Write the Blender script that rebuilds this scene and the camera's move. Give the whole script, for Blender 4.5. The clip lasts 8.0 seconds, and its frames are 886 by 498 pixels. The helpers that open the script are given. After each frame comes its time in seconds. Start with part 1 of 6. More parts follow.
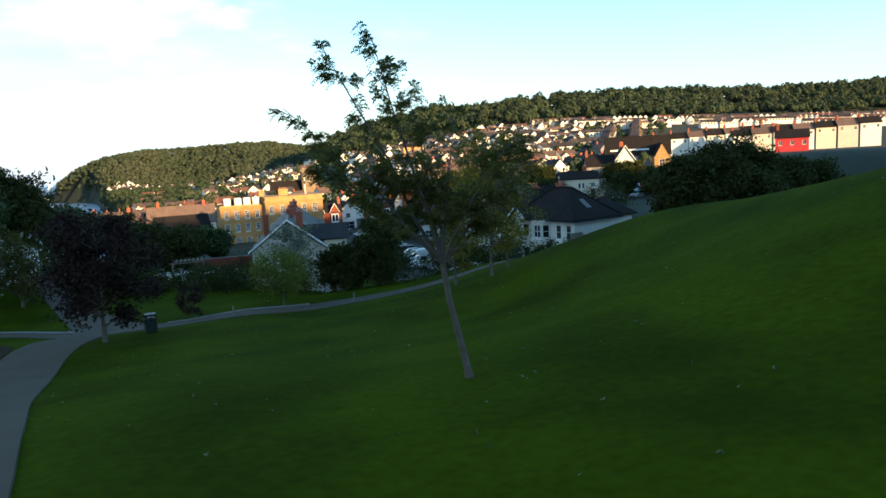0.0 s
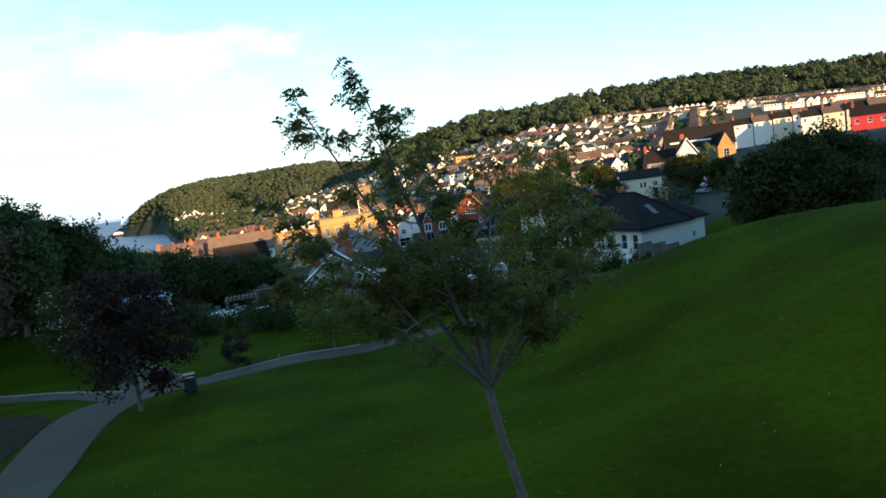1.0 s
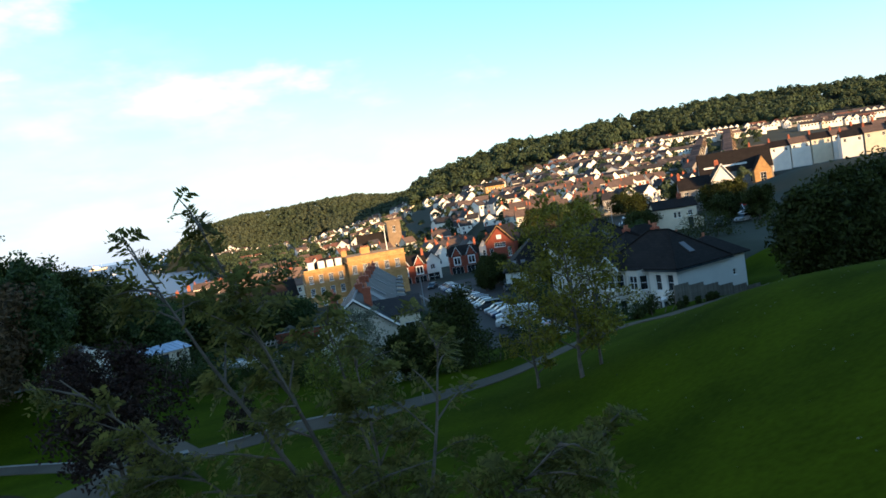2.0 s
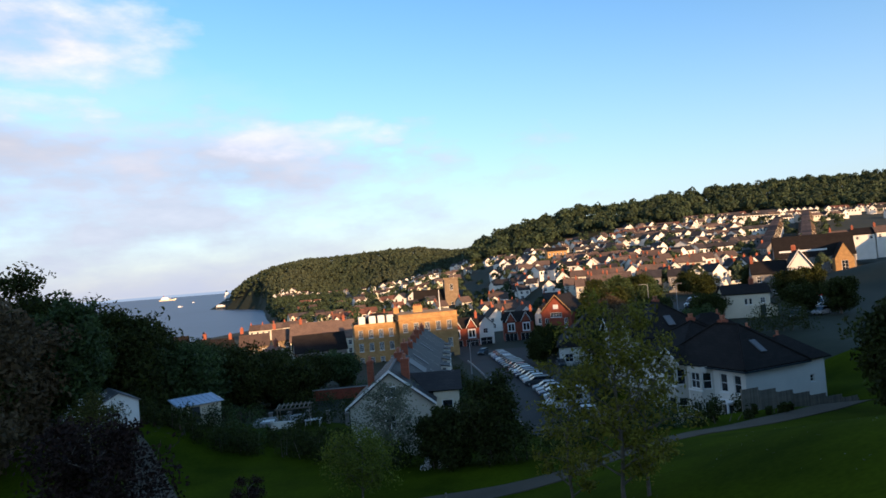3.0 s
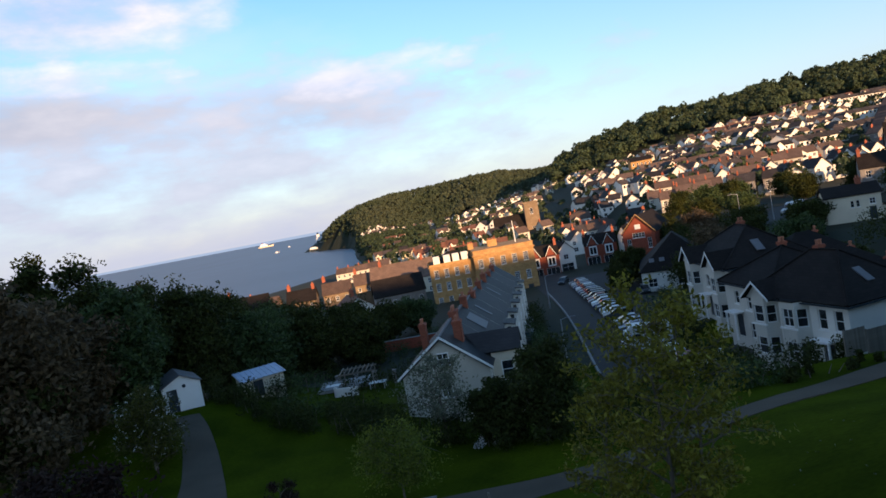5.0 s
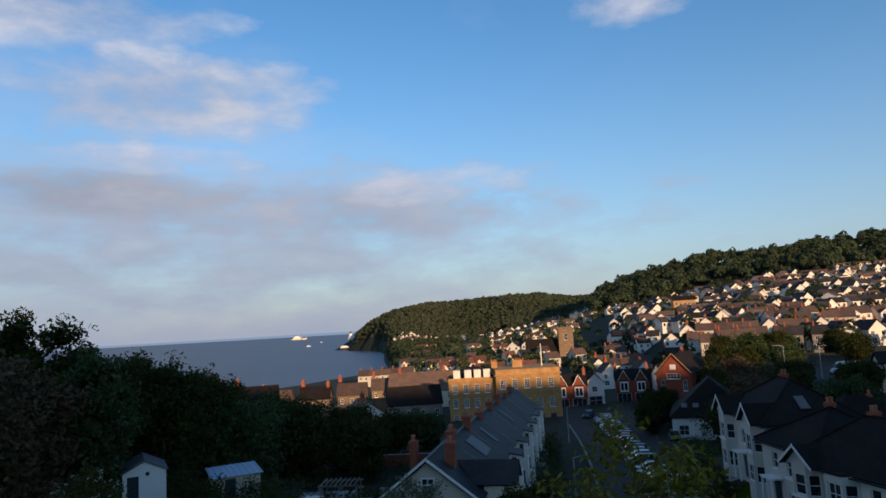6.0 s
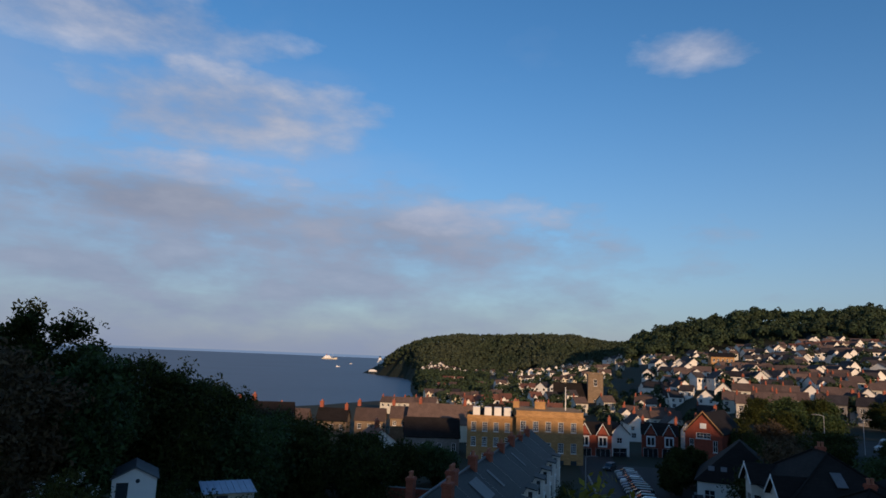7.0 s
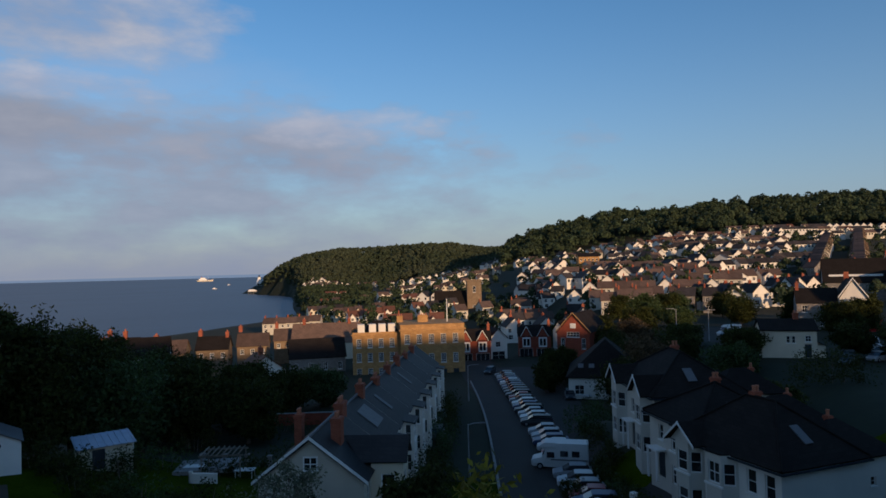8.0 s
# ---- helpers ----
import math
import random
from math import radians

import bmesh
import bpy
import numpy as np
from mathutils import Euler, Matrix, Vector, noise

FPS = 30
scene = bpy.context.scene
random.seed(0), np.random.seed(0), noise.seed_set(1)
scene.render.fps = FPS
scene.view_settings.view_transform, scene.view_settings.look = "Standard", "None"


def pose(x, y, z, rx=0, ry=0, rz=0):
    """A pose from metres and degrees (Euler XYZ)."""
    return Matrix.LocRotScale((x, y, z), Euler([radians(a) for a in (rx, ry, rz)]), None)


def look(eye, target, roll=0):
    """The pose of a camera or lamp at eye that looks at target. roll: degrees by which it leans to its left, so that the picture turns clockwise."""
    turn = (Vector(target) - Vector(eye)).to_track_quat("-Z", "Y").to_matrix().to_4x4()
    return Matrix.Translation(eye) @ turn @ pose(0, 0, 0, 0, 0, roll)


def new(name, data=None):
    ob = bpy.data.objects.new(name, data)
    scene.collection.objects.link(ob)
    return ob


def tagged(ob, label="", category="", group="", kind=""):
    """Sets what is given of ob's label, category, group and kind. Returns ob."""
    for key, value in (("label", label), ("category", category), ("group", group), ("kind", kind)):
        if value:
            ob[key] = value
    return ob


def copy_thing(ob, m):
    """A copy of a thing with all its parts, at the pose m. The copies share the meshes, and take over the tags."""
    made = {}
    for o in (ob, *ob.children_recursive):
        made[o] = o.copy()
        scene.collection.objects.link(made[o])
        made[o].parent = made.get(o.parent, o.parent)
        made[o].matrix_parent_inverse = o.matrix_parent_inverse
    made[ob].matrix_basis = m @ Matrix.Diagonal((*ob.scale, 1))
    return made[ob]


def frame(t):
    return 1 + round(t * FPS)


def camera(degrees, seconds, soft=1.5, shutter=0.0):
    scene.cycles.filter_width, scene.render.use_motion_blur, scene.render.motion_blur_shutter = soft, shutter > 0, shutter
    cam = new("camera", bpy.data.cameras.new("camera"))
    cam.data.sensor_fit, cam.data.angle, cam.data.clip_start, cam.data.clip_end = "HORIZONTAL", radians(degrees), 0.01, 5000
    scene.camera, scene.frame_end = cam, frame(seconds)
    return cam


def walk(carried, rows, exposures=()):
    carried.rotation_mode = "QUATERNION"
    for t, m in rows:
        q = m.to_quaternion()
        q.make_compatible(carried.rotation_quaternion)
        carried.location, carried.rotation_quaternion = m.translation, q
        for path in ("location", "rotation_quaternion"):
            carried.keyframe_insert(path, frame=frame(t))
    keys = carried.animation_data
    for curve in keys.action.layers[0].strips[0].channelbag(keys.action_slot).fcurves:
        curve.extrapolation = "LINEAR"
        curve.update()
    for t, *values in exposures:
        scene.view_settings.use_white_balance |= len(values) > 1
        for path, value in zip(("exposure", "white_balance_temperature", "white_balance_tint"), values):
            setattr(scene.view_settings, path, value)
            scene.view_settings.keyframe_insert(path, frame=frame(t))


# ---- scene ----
# ---------------------------------------------------------------- camera
LENS = 68.1
# seconds, x, y, z, heading (right of +y), pitch, lean to the right
PATH = [
    (0.0, -11.29, -23.24, 1.98, 13.96, -7.69, 3.08),
    (0.5, -10.73, -21.25, 2.25, 9.29, -7.39, 4.51),
    (1.0, -9.95, -19.46, 2.96, 8.80, -6.61, 7.67),
    (1.5, -9.00, -17.91, 3.47, 7.82, -4.58, 8.86),
    (2.8, -7.02, -14.10, 5.01, 2.20, -0.63, 6.52),
    (3.0, -6.63, -13.41, 5.20, 1.66, 1.88, 4.60),
    (3.5, -5.44, -12.30, 5.65, -0.39, -1.21, 2.61),
    (4.0, -4.22, -10.69, 6.37, -0.68, -3.09, 0.72),
    (4.2, -4.07, -10.06, 6.50, -0.95, -3.58, 1.69),
    (5.3, -2.28, -6.50, 7.35, -8.11, -3.47, 12.50),
    (5.5, -1.97, -5.18, 7.01, -8.22, 2.15, 11.67),
    (6.0, -1.13, -3.47, 6.41, -8.81, 6.47, 3.33),
    (6.5, -0.33, -1.88, 6.19, -10.10, 9.80, -1.20),
    (7.0, 0.01, -0.84, 6.37, -12.23, 9.23, -2.30),
    (7.5, 0.50, -0.34, 7.21, -13.95, 5.40, 0.89),
    (8.0, -0.07, -0.26, 8.07, -1.55, 1.55, 1.48),
]


def aim(x, y, z, heading, pitch, lean):
    h, p = radians(heading), radians(pitch)
    ahead = Vector((math.sin(h) * math.cos(p), math.cos(h) * math.cos(p), math.sin(p)))
    eye = Vector((x, y, z))
    return look(eye, eye + ahead * 40, -lean)


cam = camera(LENS, 8.0, soft=1.6, shutter=0.0)
walk(cam, [(t, aim(*row)) for t, *row in PATH],
     exposures=[(0.0, 1.8, 6250, 0), (1.5, 1.76, 6200, 1), (3.0, 1.16, 6150, 13), (4.0, 0.8, 6150, 13), (5.4, 1.22, 6350, 16), (6.2, 0.2, 5700, 11), (7.0, 0.04, 5500, 12), (8.0, 0.02, 5700, 12)])

# ---------------------------------------------------------------- sky and sun
SUN_WAY = Vector((-0.5, 0.866, 0.0)).normalized()
SUN_HIGH = radians(9.9)
world = bpy.data.worlds.new("sky")
scene.world = world
world.use_nodes = True
wn, wl = world.node_tree.nodes, world.node_tree.links
wn.clear()


def wnode(kind, **keys):
    n = wn.new(kind)
    for k, v in keys.items():
        setattr(n, k, v)
    return n


def wmath(op, a, b=None, clamp=False):
    n = wnode("ShaderNodeMath", operation=op, use_clamp=clamp)
    for i, v in enumerate((a, b)):
        if v is None:
            continue
        if isinstance(v, (int, float)):
            n.inputs[i].default_value = v
        else:
            wl.new(v, n.inputs[i])
    return n.outputs[0]


def wmix(fac, a, b):
    n = wnode("ShaderNodeMix", data_type="RGBA")
    for sock, v in ((n.inputs[0], fac), (n.inputs[6], a), (n.inputs[7], b)):
        if isinstance(v, (int, float)):
            sock.default_value = v
        elif isinstance(v, tuple):
            sock.default_value = (*v, 1)
        else:
            wl.new(v, sock)
    return n.outputs[2]


coord = wnode("ShaderNodeTexCoord")
split = wnode("ShaderNodeSeparateXYZ")
wl.new(coord.outputs["Generated"], split.inputs[0])
dx, dy, dz = split.outputs
nishita = wnode("ShaderNodeTexSky", sky_type="NISHITA", sun_disc=False)
nishita.sun_elevation = SUN_HIGH
nishita.sun_rotation = math.atan2(-SUN_WAY.x, -SUN_WAY.y) % (2 * math.pi)
nishita.air_density, nishita.dust_density, nishita.ozone_density = 1.0, 0.3, 2.0
# a flat cloud layer, seen in perspective
low = wmath("MAXIMUM", wmath("ADD", dz, 0.14), 0.02)
plane = wnode("ShaderNodeCombineXYZ")
wl.new(wmath("DIVIDE", dx, low), plane.inputs[0])
wl.new(wmath("DIVIDE", dy, low), plane.inputs[1])
cloud = wnode("ShaderNodeTexNoise", noise_dimensions="3D")
cloud.inputs["Scale"].default_value = 1.15
cloud.inputs["Detail"].default_value = 7.0
cloud.inputs["Roughness"].default_value = 0.52
wl.new(plane.outputs[0], cloud.inputs["Vector"])
sea_side = wmath("MULTIPLY", wmath("ADD", dx, 0.05), -0.42)
cover = wmath("ADD", cloud.outputs[0], sea_side)
cover_fac = wmath("MULTIPLY", wmath("SUBTRACT", cover, 0.565), 5.0, True)
shade = wnode("ShaderNodeTexNoise")
shade.inputs["Scale"].default_value = 1.3
shade.inputs["Detail"].default_value = 5.0
wl.new(plane.outputs[0], shade.inputs["Vector"])
cloud_col = wmix(shade.outputs[0], (2.3, 2.45, 2.9), (5.0, 4.8, 4.8))
clear = wnode("ShaderNodeHueSaturation")
clear.inputs["Saturation"].default_value = 1.2
clear.inputs["Value"].default_value = 1.12
wl.new(nishita.outputs[0], clear.inputs["Color"])
sky = wmix(wmath("MULTIPLY", cover_fac, 0.2), clear.outputs[0], cloud_col)
# clouds with a place of their own: heading, height, half width, half height, cover
heading = wmath("ARCTAN2", dx, dy)
flow = wnode("ShaderNodeCombineXYZ")
wl.new(wmath("MULTIPLY", heading, 7.0), flow.inputs[0])
wl.new(wmath("MULTIPLY", dz, 17.0), flow.inputs[1])
puff = wnode("ShaderNodeTexNoise", noise_dimensions="3D")
puff.inputs["Scale"].default_value = 1.0
puff.inputs["Detail"].default_value = 8.0
puff.inputs["Roughness"].default_value = 0.56
wl.new(flow.outputs[0], puff.inputs["Vector"])
rough_edge = wmath("MULTIPLY", wmath("SUBTRACT", puff.outputs[0], 0.5), 3.4)
tone = wmath("MULTIPLY", wmath("SUBTRACT", wmath("ADD", puff.outputs[0], wmath("MULTIPLY", shade.outputs[0], 0.6)), 0.58), 2.4, True)
CLOUDS = [(-0.62, 0.13, 0.8, 0.15, 0.85, 0.2), (-0.34, 0.181, 0.36, 0.045, 0.8, 0.1), (-0.66, 0.20, 0.26, 0.035, 0.8, -0.1), (-0.56, 0.25, 0.16, 0.022, 0.9, 0.9), (-0.53, 0.33, 0.22, 0.065, 0.95, 0.45), (0.172, 0.425, 0.105, 0.034, 0.85, 0.8), (-0.17, 0.21, 0.16, 0.03, 0.5, 1.0), (-0.75, 0.42, 0.3, 0.05, 0.8, 0.6)]
for at, up, wide, high, amount, light_part in CLOUDS:
    ex = wmath("DIVIDE", wmath("SUBTRACT", heading, at), wide)
    ez = wmath("DIVIDE", wmath("SUBTRACT", dz, up), high)
    inside = wmath("SUBTRACT", 1.0, wmath("ADD", wmath("MULTIPLY", ex, ex), wmath("MULTIPLY", ez, ez)))
    fac = wmath("MULTIPLY", wmath("ADD", inside, rough_edge), 0.9, True)
    near = tuple(c * (0.68 + 0.5 * light_part) for c in (2.1, 2.25, 2.75))
    lit = tuple(c * (0.72 + 0.5 * light_part) for c in (4.4, 4.25, 4.3))
    sky = wmix(wmath("MULTIPLY", fac, amount), sky, wmix(tone, near, lit))
# thin haze low over the sea and land
haze_fac = wmath("POWER", wmath("SUBTRACT", 1.0, wmath("MULTIPLY", wmath("ABSOLUTE", dz), 1.6), True), 3.0)
sky = wmix(wmath("MULTIPLY", haze_fac, 0.92), sky, (2.1, 2.3, 2.85))
sky = wmix(wmath("LESS_THAN", dz, -0.004), sky, (1.6, 2.0, 2.6))
bg = wnode("ShaderNodeBackground")
bg.inputs["Strength"].default_value = 0.12
wl.new(sky, bg.inputs[0])
wl.new(bg.outputs[0], wnode("ShaderNodeOutputWorld").inputs[0])

sun = new("sun", bpy.data.lights.new("sun", "SUN"))
sun.data.energy, sun.data.angle, sun.data.color = 4.2, radians(0.6), (1.0, 0.62, 0.31)
sun.matrix_world = look((0, 0, 60), Vector((0, 0, 60)) + SUN_WAY * math.cos(SUN_HIGH) - Vector((0, 0, math.sin(SUN_HIGH))))
# ---------------------------------------------------------------- tools


def material(name, base, rough=0.8, vary=0.25, scale=2.0, fine=25.0, bump=0.2, metal=0.0, second=None, per_object=0.0, per_island=0.0, spec=0.3, sheer=0.0):
    """A procedural surface: two scales of colour variation, fine relief, random tone by object or island."""
    m = bpy.data.materials.new(name)
    m.use_nodes = True
    nodes, links = m.node_tree.nodes, m.node_tree.links
    shader = nodes["Principled BSDF"]
    shader.inputs["Roughness"].default_value = rough
    shader.inputs["Metallic"].default_value = metal
    shader.inputs["Specular IOR Level"].default_value = spec
    place = nodes.new("ShaderNodeTexCoord")
    big, small = nodes.new("ShaderNodeTexNoise"), nodes.new("ShaderNodeTexNoise")
    for n, s, d in ((big, scale, 4.0), (small, fine, 3.0)):
        n.inputs["Scale"].default_value = s
        n.inputs["Detail"].default_value = d
        links.new(place.outputs["Object"], n.inputs["Vector"])
    second = second or tuple(c * (1 - vary) for c in base)
    mix = nodes.new("ShaderNodeMix")
    mix.data_type = "RGBA"
    mix.inputs[6].default_value, mix.inputs[7].default_value = (*base, 1), (*second, 1)
    ramp = nodes.new("ShaderNodeMapRange")
    ramp.inputs[1].default_value, ramp.inputs[2].default_value = 0.35, 0.68
    links.new(big.outputs[0], ramp.inputs[0])
    links.new(ramp.outputs[0], mix.inputs[0])
    tone = nodes.new("ShaderNodeHueSaturation")
    value = nodes.new("ShaderNodeMapRange")
    value.inputs[3].default_value, value.inputs[4].default_value = 1 - vary, 1 + vary
    links.new(small.outputs[0], value.inputs[0])
    last = value.outputs[0]
    for amount, kind, sock in ((per_object, "ShaderNodeObjectInfo", "Random"), (per_island, "ShaderNodeNewGeometry", "Random Per Island")):
        if amount:
            info, by, mul = nodes.new(kind), nodes.new("ShaderNodeMapRange"), nodes.new("ShaderNodeMath")
            by.inputs[3].default_value, by.inputs[4].default_value = 1 - amount, 1 + amount
            mul.operation = "MULTIPLY"
            links.new(info.outputs[sock], by.inputs[0])
            links.new(by.outputs[0], mul.inputs[0])
            links.new(last, mul.inputs[1])
            last = mul.outputs[0]
    links.new(last, tone.inputs["Value"])
    links.new(mix.outputs[2], tone.inputs["Color"])
    links.new(tone.outputs[0], shader.inputs["Base Color"])
    if bump:
        b = nodes.new("ShaderNodeBump")
        b.inputs["Strength"].default_value = bump
        b.inputs["Distance"].default_value = 0.03
        links.new(small.outputs[0], b.inputs["Height"])
        links.new(b.outputs[0], shader.inputs["Normal"])
    if sheer:
        see = nodes.new("ShaderNodeBsdfTranslucent")
        both = nodes.new("ShaderNodeMixShader")
        both.inputs[0].default_value = sheer
        links.new(tone.outputs[0], see.inputs[0])
        links.new(shader.outputs[0], both.inputs[1])
        links.new(see.outputs[0], both.inputs[2])
        links.new(both.outputs[0], nodes["Material Output"].inputs[0])
    return m


def coursed(m, width, height, groove=0.5, dark=0.55, offset=0.5):
    """Adds courses (slates, bricks, stone blocks) to a surface made by material()."""
    nodes, links = m.node_tree.nodes, m.node_tree.links
    shader = nodes["Principled BSDF"]
    place = nodes.new("ShaderNodeTexCoord")
    geo = nodes.new("ShaderNodeNewGeometry")
    sep, nor, comb = nodes.new("ShaderNodeSeparateXYZ"), nodes.new("ShaderNodeSeparateXYZ"), nodes.new("ShaderNodeCombineXYZ")
    links.new(place.outputs["Object"], sep.inputs[0])
    add = nodes.new("ShaderNodeMath")
    add.operation = "ADD"
    links.new(sep.outputs[0], add.inputs[0])
    links.new(sep.outputs[1], add.inputs[1])
    links.new(add.outputs[0], comb.inputs[0])
    links.new(sep.outputs[2], comb.inputs[1])
    brick = nodes.new("ShaderNodeTexBrick")
    brick.inputs["Scale"].default_value = 1.0
    brick.inputs["Brick Width"].default_value = width
    brick.inputs["Row Height"].default_value = height
    brick.inputs["Mortar Size"].default_value = height * 0.06
    brick.offset = offset
    brick.inputs["Color1"].default_value = (1, 1, 1, 1)
    brick.inputs["Color2"].default_value = (0.72, 0.72, 0.72, 1)
    brick.inputs["Mortar"].default_value = (dark, dark, dark, 1)
    links.new(comb.outputs[0], brick.inputs["Vector"])
    old = shader.inputs["Base Color"].links[0].from_socket
    mul = nodes.new("ShaderNodeMix")
    mul.data_type, mul.blend_type = "RGBA", "MULTIPLY"
    mul.inputs[0].default_value = 0.85
    links.new(old, mul.inputs[6])
    links.new(brick.outputs[0], mul.inputs[7])
    links.new(mul.outputs[2], shader.inputs["Base Color"])
    b = nodes.new("ShaderNodeBump")
    b.inputs["Strength"].default_value = groove
    b.inputs["Distance"].default_value = 0.02
    links.new(brick.outputs[0], b.inputs["Height"])
    if shader.inputs["Normal"].links:
        links.new(shader.inputs["Normal"].links[0].from_socket, b.inputs["Normal"])
    links.new(b.outputs[0], shader.inputs["Normal"])
    return m


class Build:
    """Collects points and faces of one mesh."""

    def __init__(self):
        self.v, self.f = [], []

    def face(self, *pts):
        i = len(self.v)
        self.v += [tuple(p) for p in pts]
        self.f.append(tuple(range(i, i + len(pts))))

    def add(self, pts, faces):
        i = len(self.v)
        self.v += [tuple(p) for p in pts]
        self.f += [tuple(i + j for j in f) for f in faces]

    def box(self, x0, y0, z0, x1, y1, z1, bevel=0.0):
        if bevel:
            b, pts, faces = bevel, [], []
            for z, i in ((z0, b), (z0 + b, 0), (z1 - b, 0), (z1, b)):
                for x, y in ((x0 + i, y0 + b), (x0 + b, y0 + i), (x1 - b, y0 + i), (x1 - i, y0 + b), (x1 - i, y1 - b), (x1 - b, y1 - i), (x0 + b, y1 - i), (x0 + i, y1 - b)):
                    pts.append((x, y, z))
            for k in range(3):
                for j in range(8):
                    faces.append((k * 8 + j, k * 8 + (j + 1) % 8, k * 8 + 8 + (j + 1) % 8, k * 8 + 8 + j))
            faces += [tuple(range(7, -1, -1)), tuple(range(24, 32))]
            self.add(pts, faces)
            return self
        p = [(x, y, z) for z in (z0, z1) for x, y in ((x0, y0), (x1, y0), (x1, y1), (x0, y1))]
        self.add(p, [(3, 2, 1, 0), (4, 5, 6, 7), (0, 1, 5, 4), (1, 2, 6, 5), (2, 3, 7, 6), (3, 0, 4, 7)])
        return self

    def slab(self, pts, thick):
        """A plate of even thickness under the polygon pts."""
        pts = [Vector(p) for p in pts]
        n = (pts[1] - pts[0]).cross(pts[2] - pts[0]).normalized() * -thick
        k = len(pts)
        self.add(pts + [p + n for p in pts], [tuple(range(k)), tuple(range(2 * k - 1, k - 1, -1))] + [(i, k + i, k + (i + 1) % k, (i + 1) % k) for i in range(k)])
        return self

    def tube(self, pts, radii, sides=6):
        pts = [Vector(p) for p in pts]
        ring = []
        for i, p in enumerate(pts):
            way = (pts[min(i + 1, len(pts) - 1)] - pts[max(i - 1, 0)]).normalized()
            a = way.orthogonal().normalized()
            b = way.cross(a)
            ring += [p + (a * math.cos(2 * math.pi * j / sides) + b * math.sin(2 * math.pi * j / sides)) * radii[i] for j in range(sides)]
        faces = [(i * sides + j, i * sides + (j + 1) % sides, (i + 1) * sides + (j + 1) % sides, (i + 1) * sides + j) for i in range(len(pts) - 1) for j in range(sides)]
        faces += [tuple(range(sides - 1, -1, -1)), tuple(range((len(pts) - 1) * sides, len(pts) * sides))]
        self.add(ring, faces)
        return self

    def can(self, x, y, z0, z1, r0, r1=None, sides=10):
        return self.tube([(x, y, z0), (x, y, z1)], [r0, r0 if r1 is None else r1], sides)

    def turned(self, m):
        self.v = [tuple(m @ Vector(p)) for p in self.v]
        return self

    def mesh(self, name, smooth=False):
        me = bpy.data.meshes.new(name)
        seen, where = {}, []
        if len(self.v) > 6000:
            seen, where = self.v, range(len(self.v))
        for p in self.v if len(self.v) <= 6000 else ():
            where.append(seen.setdefault((round(p[0], 4), round(p[1], 4), round(p[2], 4)), len(seen)))
        faces = [f for f in (tuple(dict.fromkeys(where[i] for i in f)) for f in self.f) if len(f) > 2]
        me.from_pydata(list(seen), [], faces)
        me.update()
        if smooth:
            me.polygons.foreach_set("use_smooth", [True] * len(me.polygons))
        return me


def part(name, built, mat, parent=None, label="", smooth=False, at=None):
    """Links a Build (or a shared mesh) as one object under parent."""
    me = built.mesh(name, smooth) if isinstance(built, Build) else built
    if not me.materials:
        me.materials.append(mat)
    ob = new(name, me)
    if parent is not None:
        ob.parent = parent
    if at is not None:
        ob.matrix_basis = at
    if label:
        ob["label"] = label
    return ob


def thing(name, label, category, m=None, group="", kind=""):
    ob = new(name)
    ob.empty_display_size = 0.3
    if m is not None:
        ob.matrix_basis = m
    return tagged(ob, label, category, group, kind)


def sm(a, b, x):
    t = np.clip((np.asarray(x, dtype=float) - a) / (b - a), 0, 1)
    return t * t * (3 - 2 * t)


SEA = -32.0


def shore(y):
    return np.interp(y, [0, 294, 397, 472, 696, 995, 1084, 1122, 1181, 1222, 1298], [-162, -151, -111, -106, -171, -247, -284, -336, -368, -357, -160])


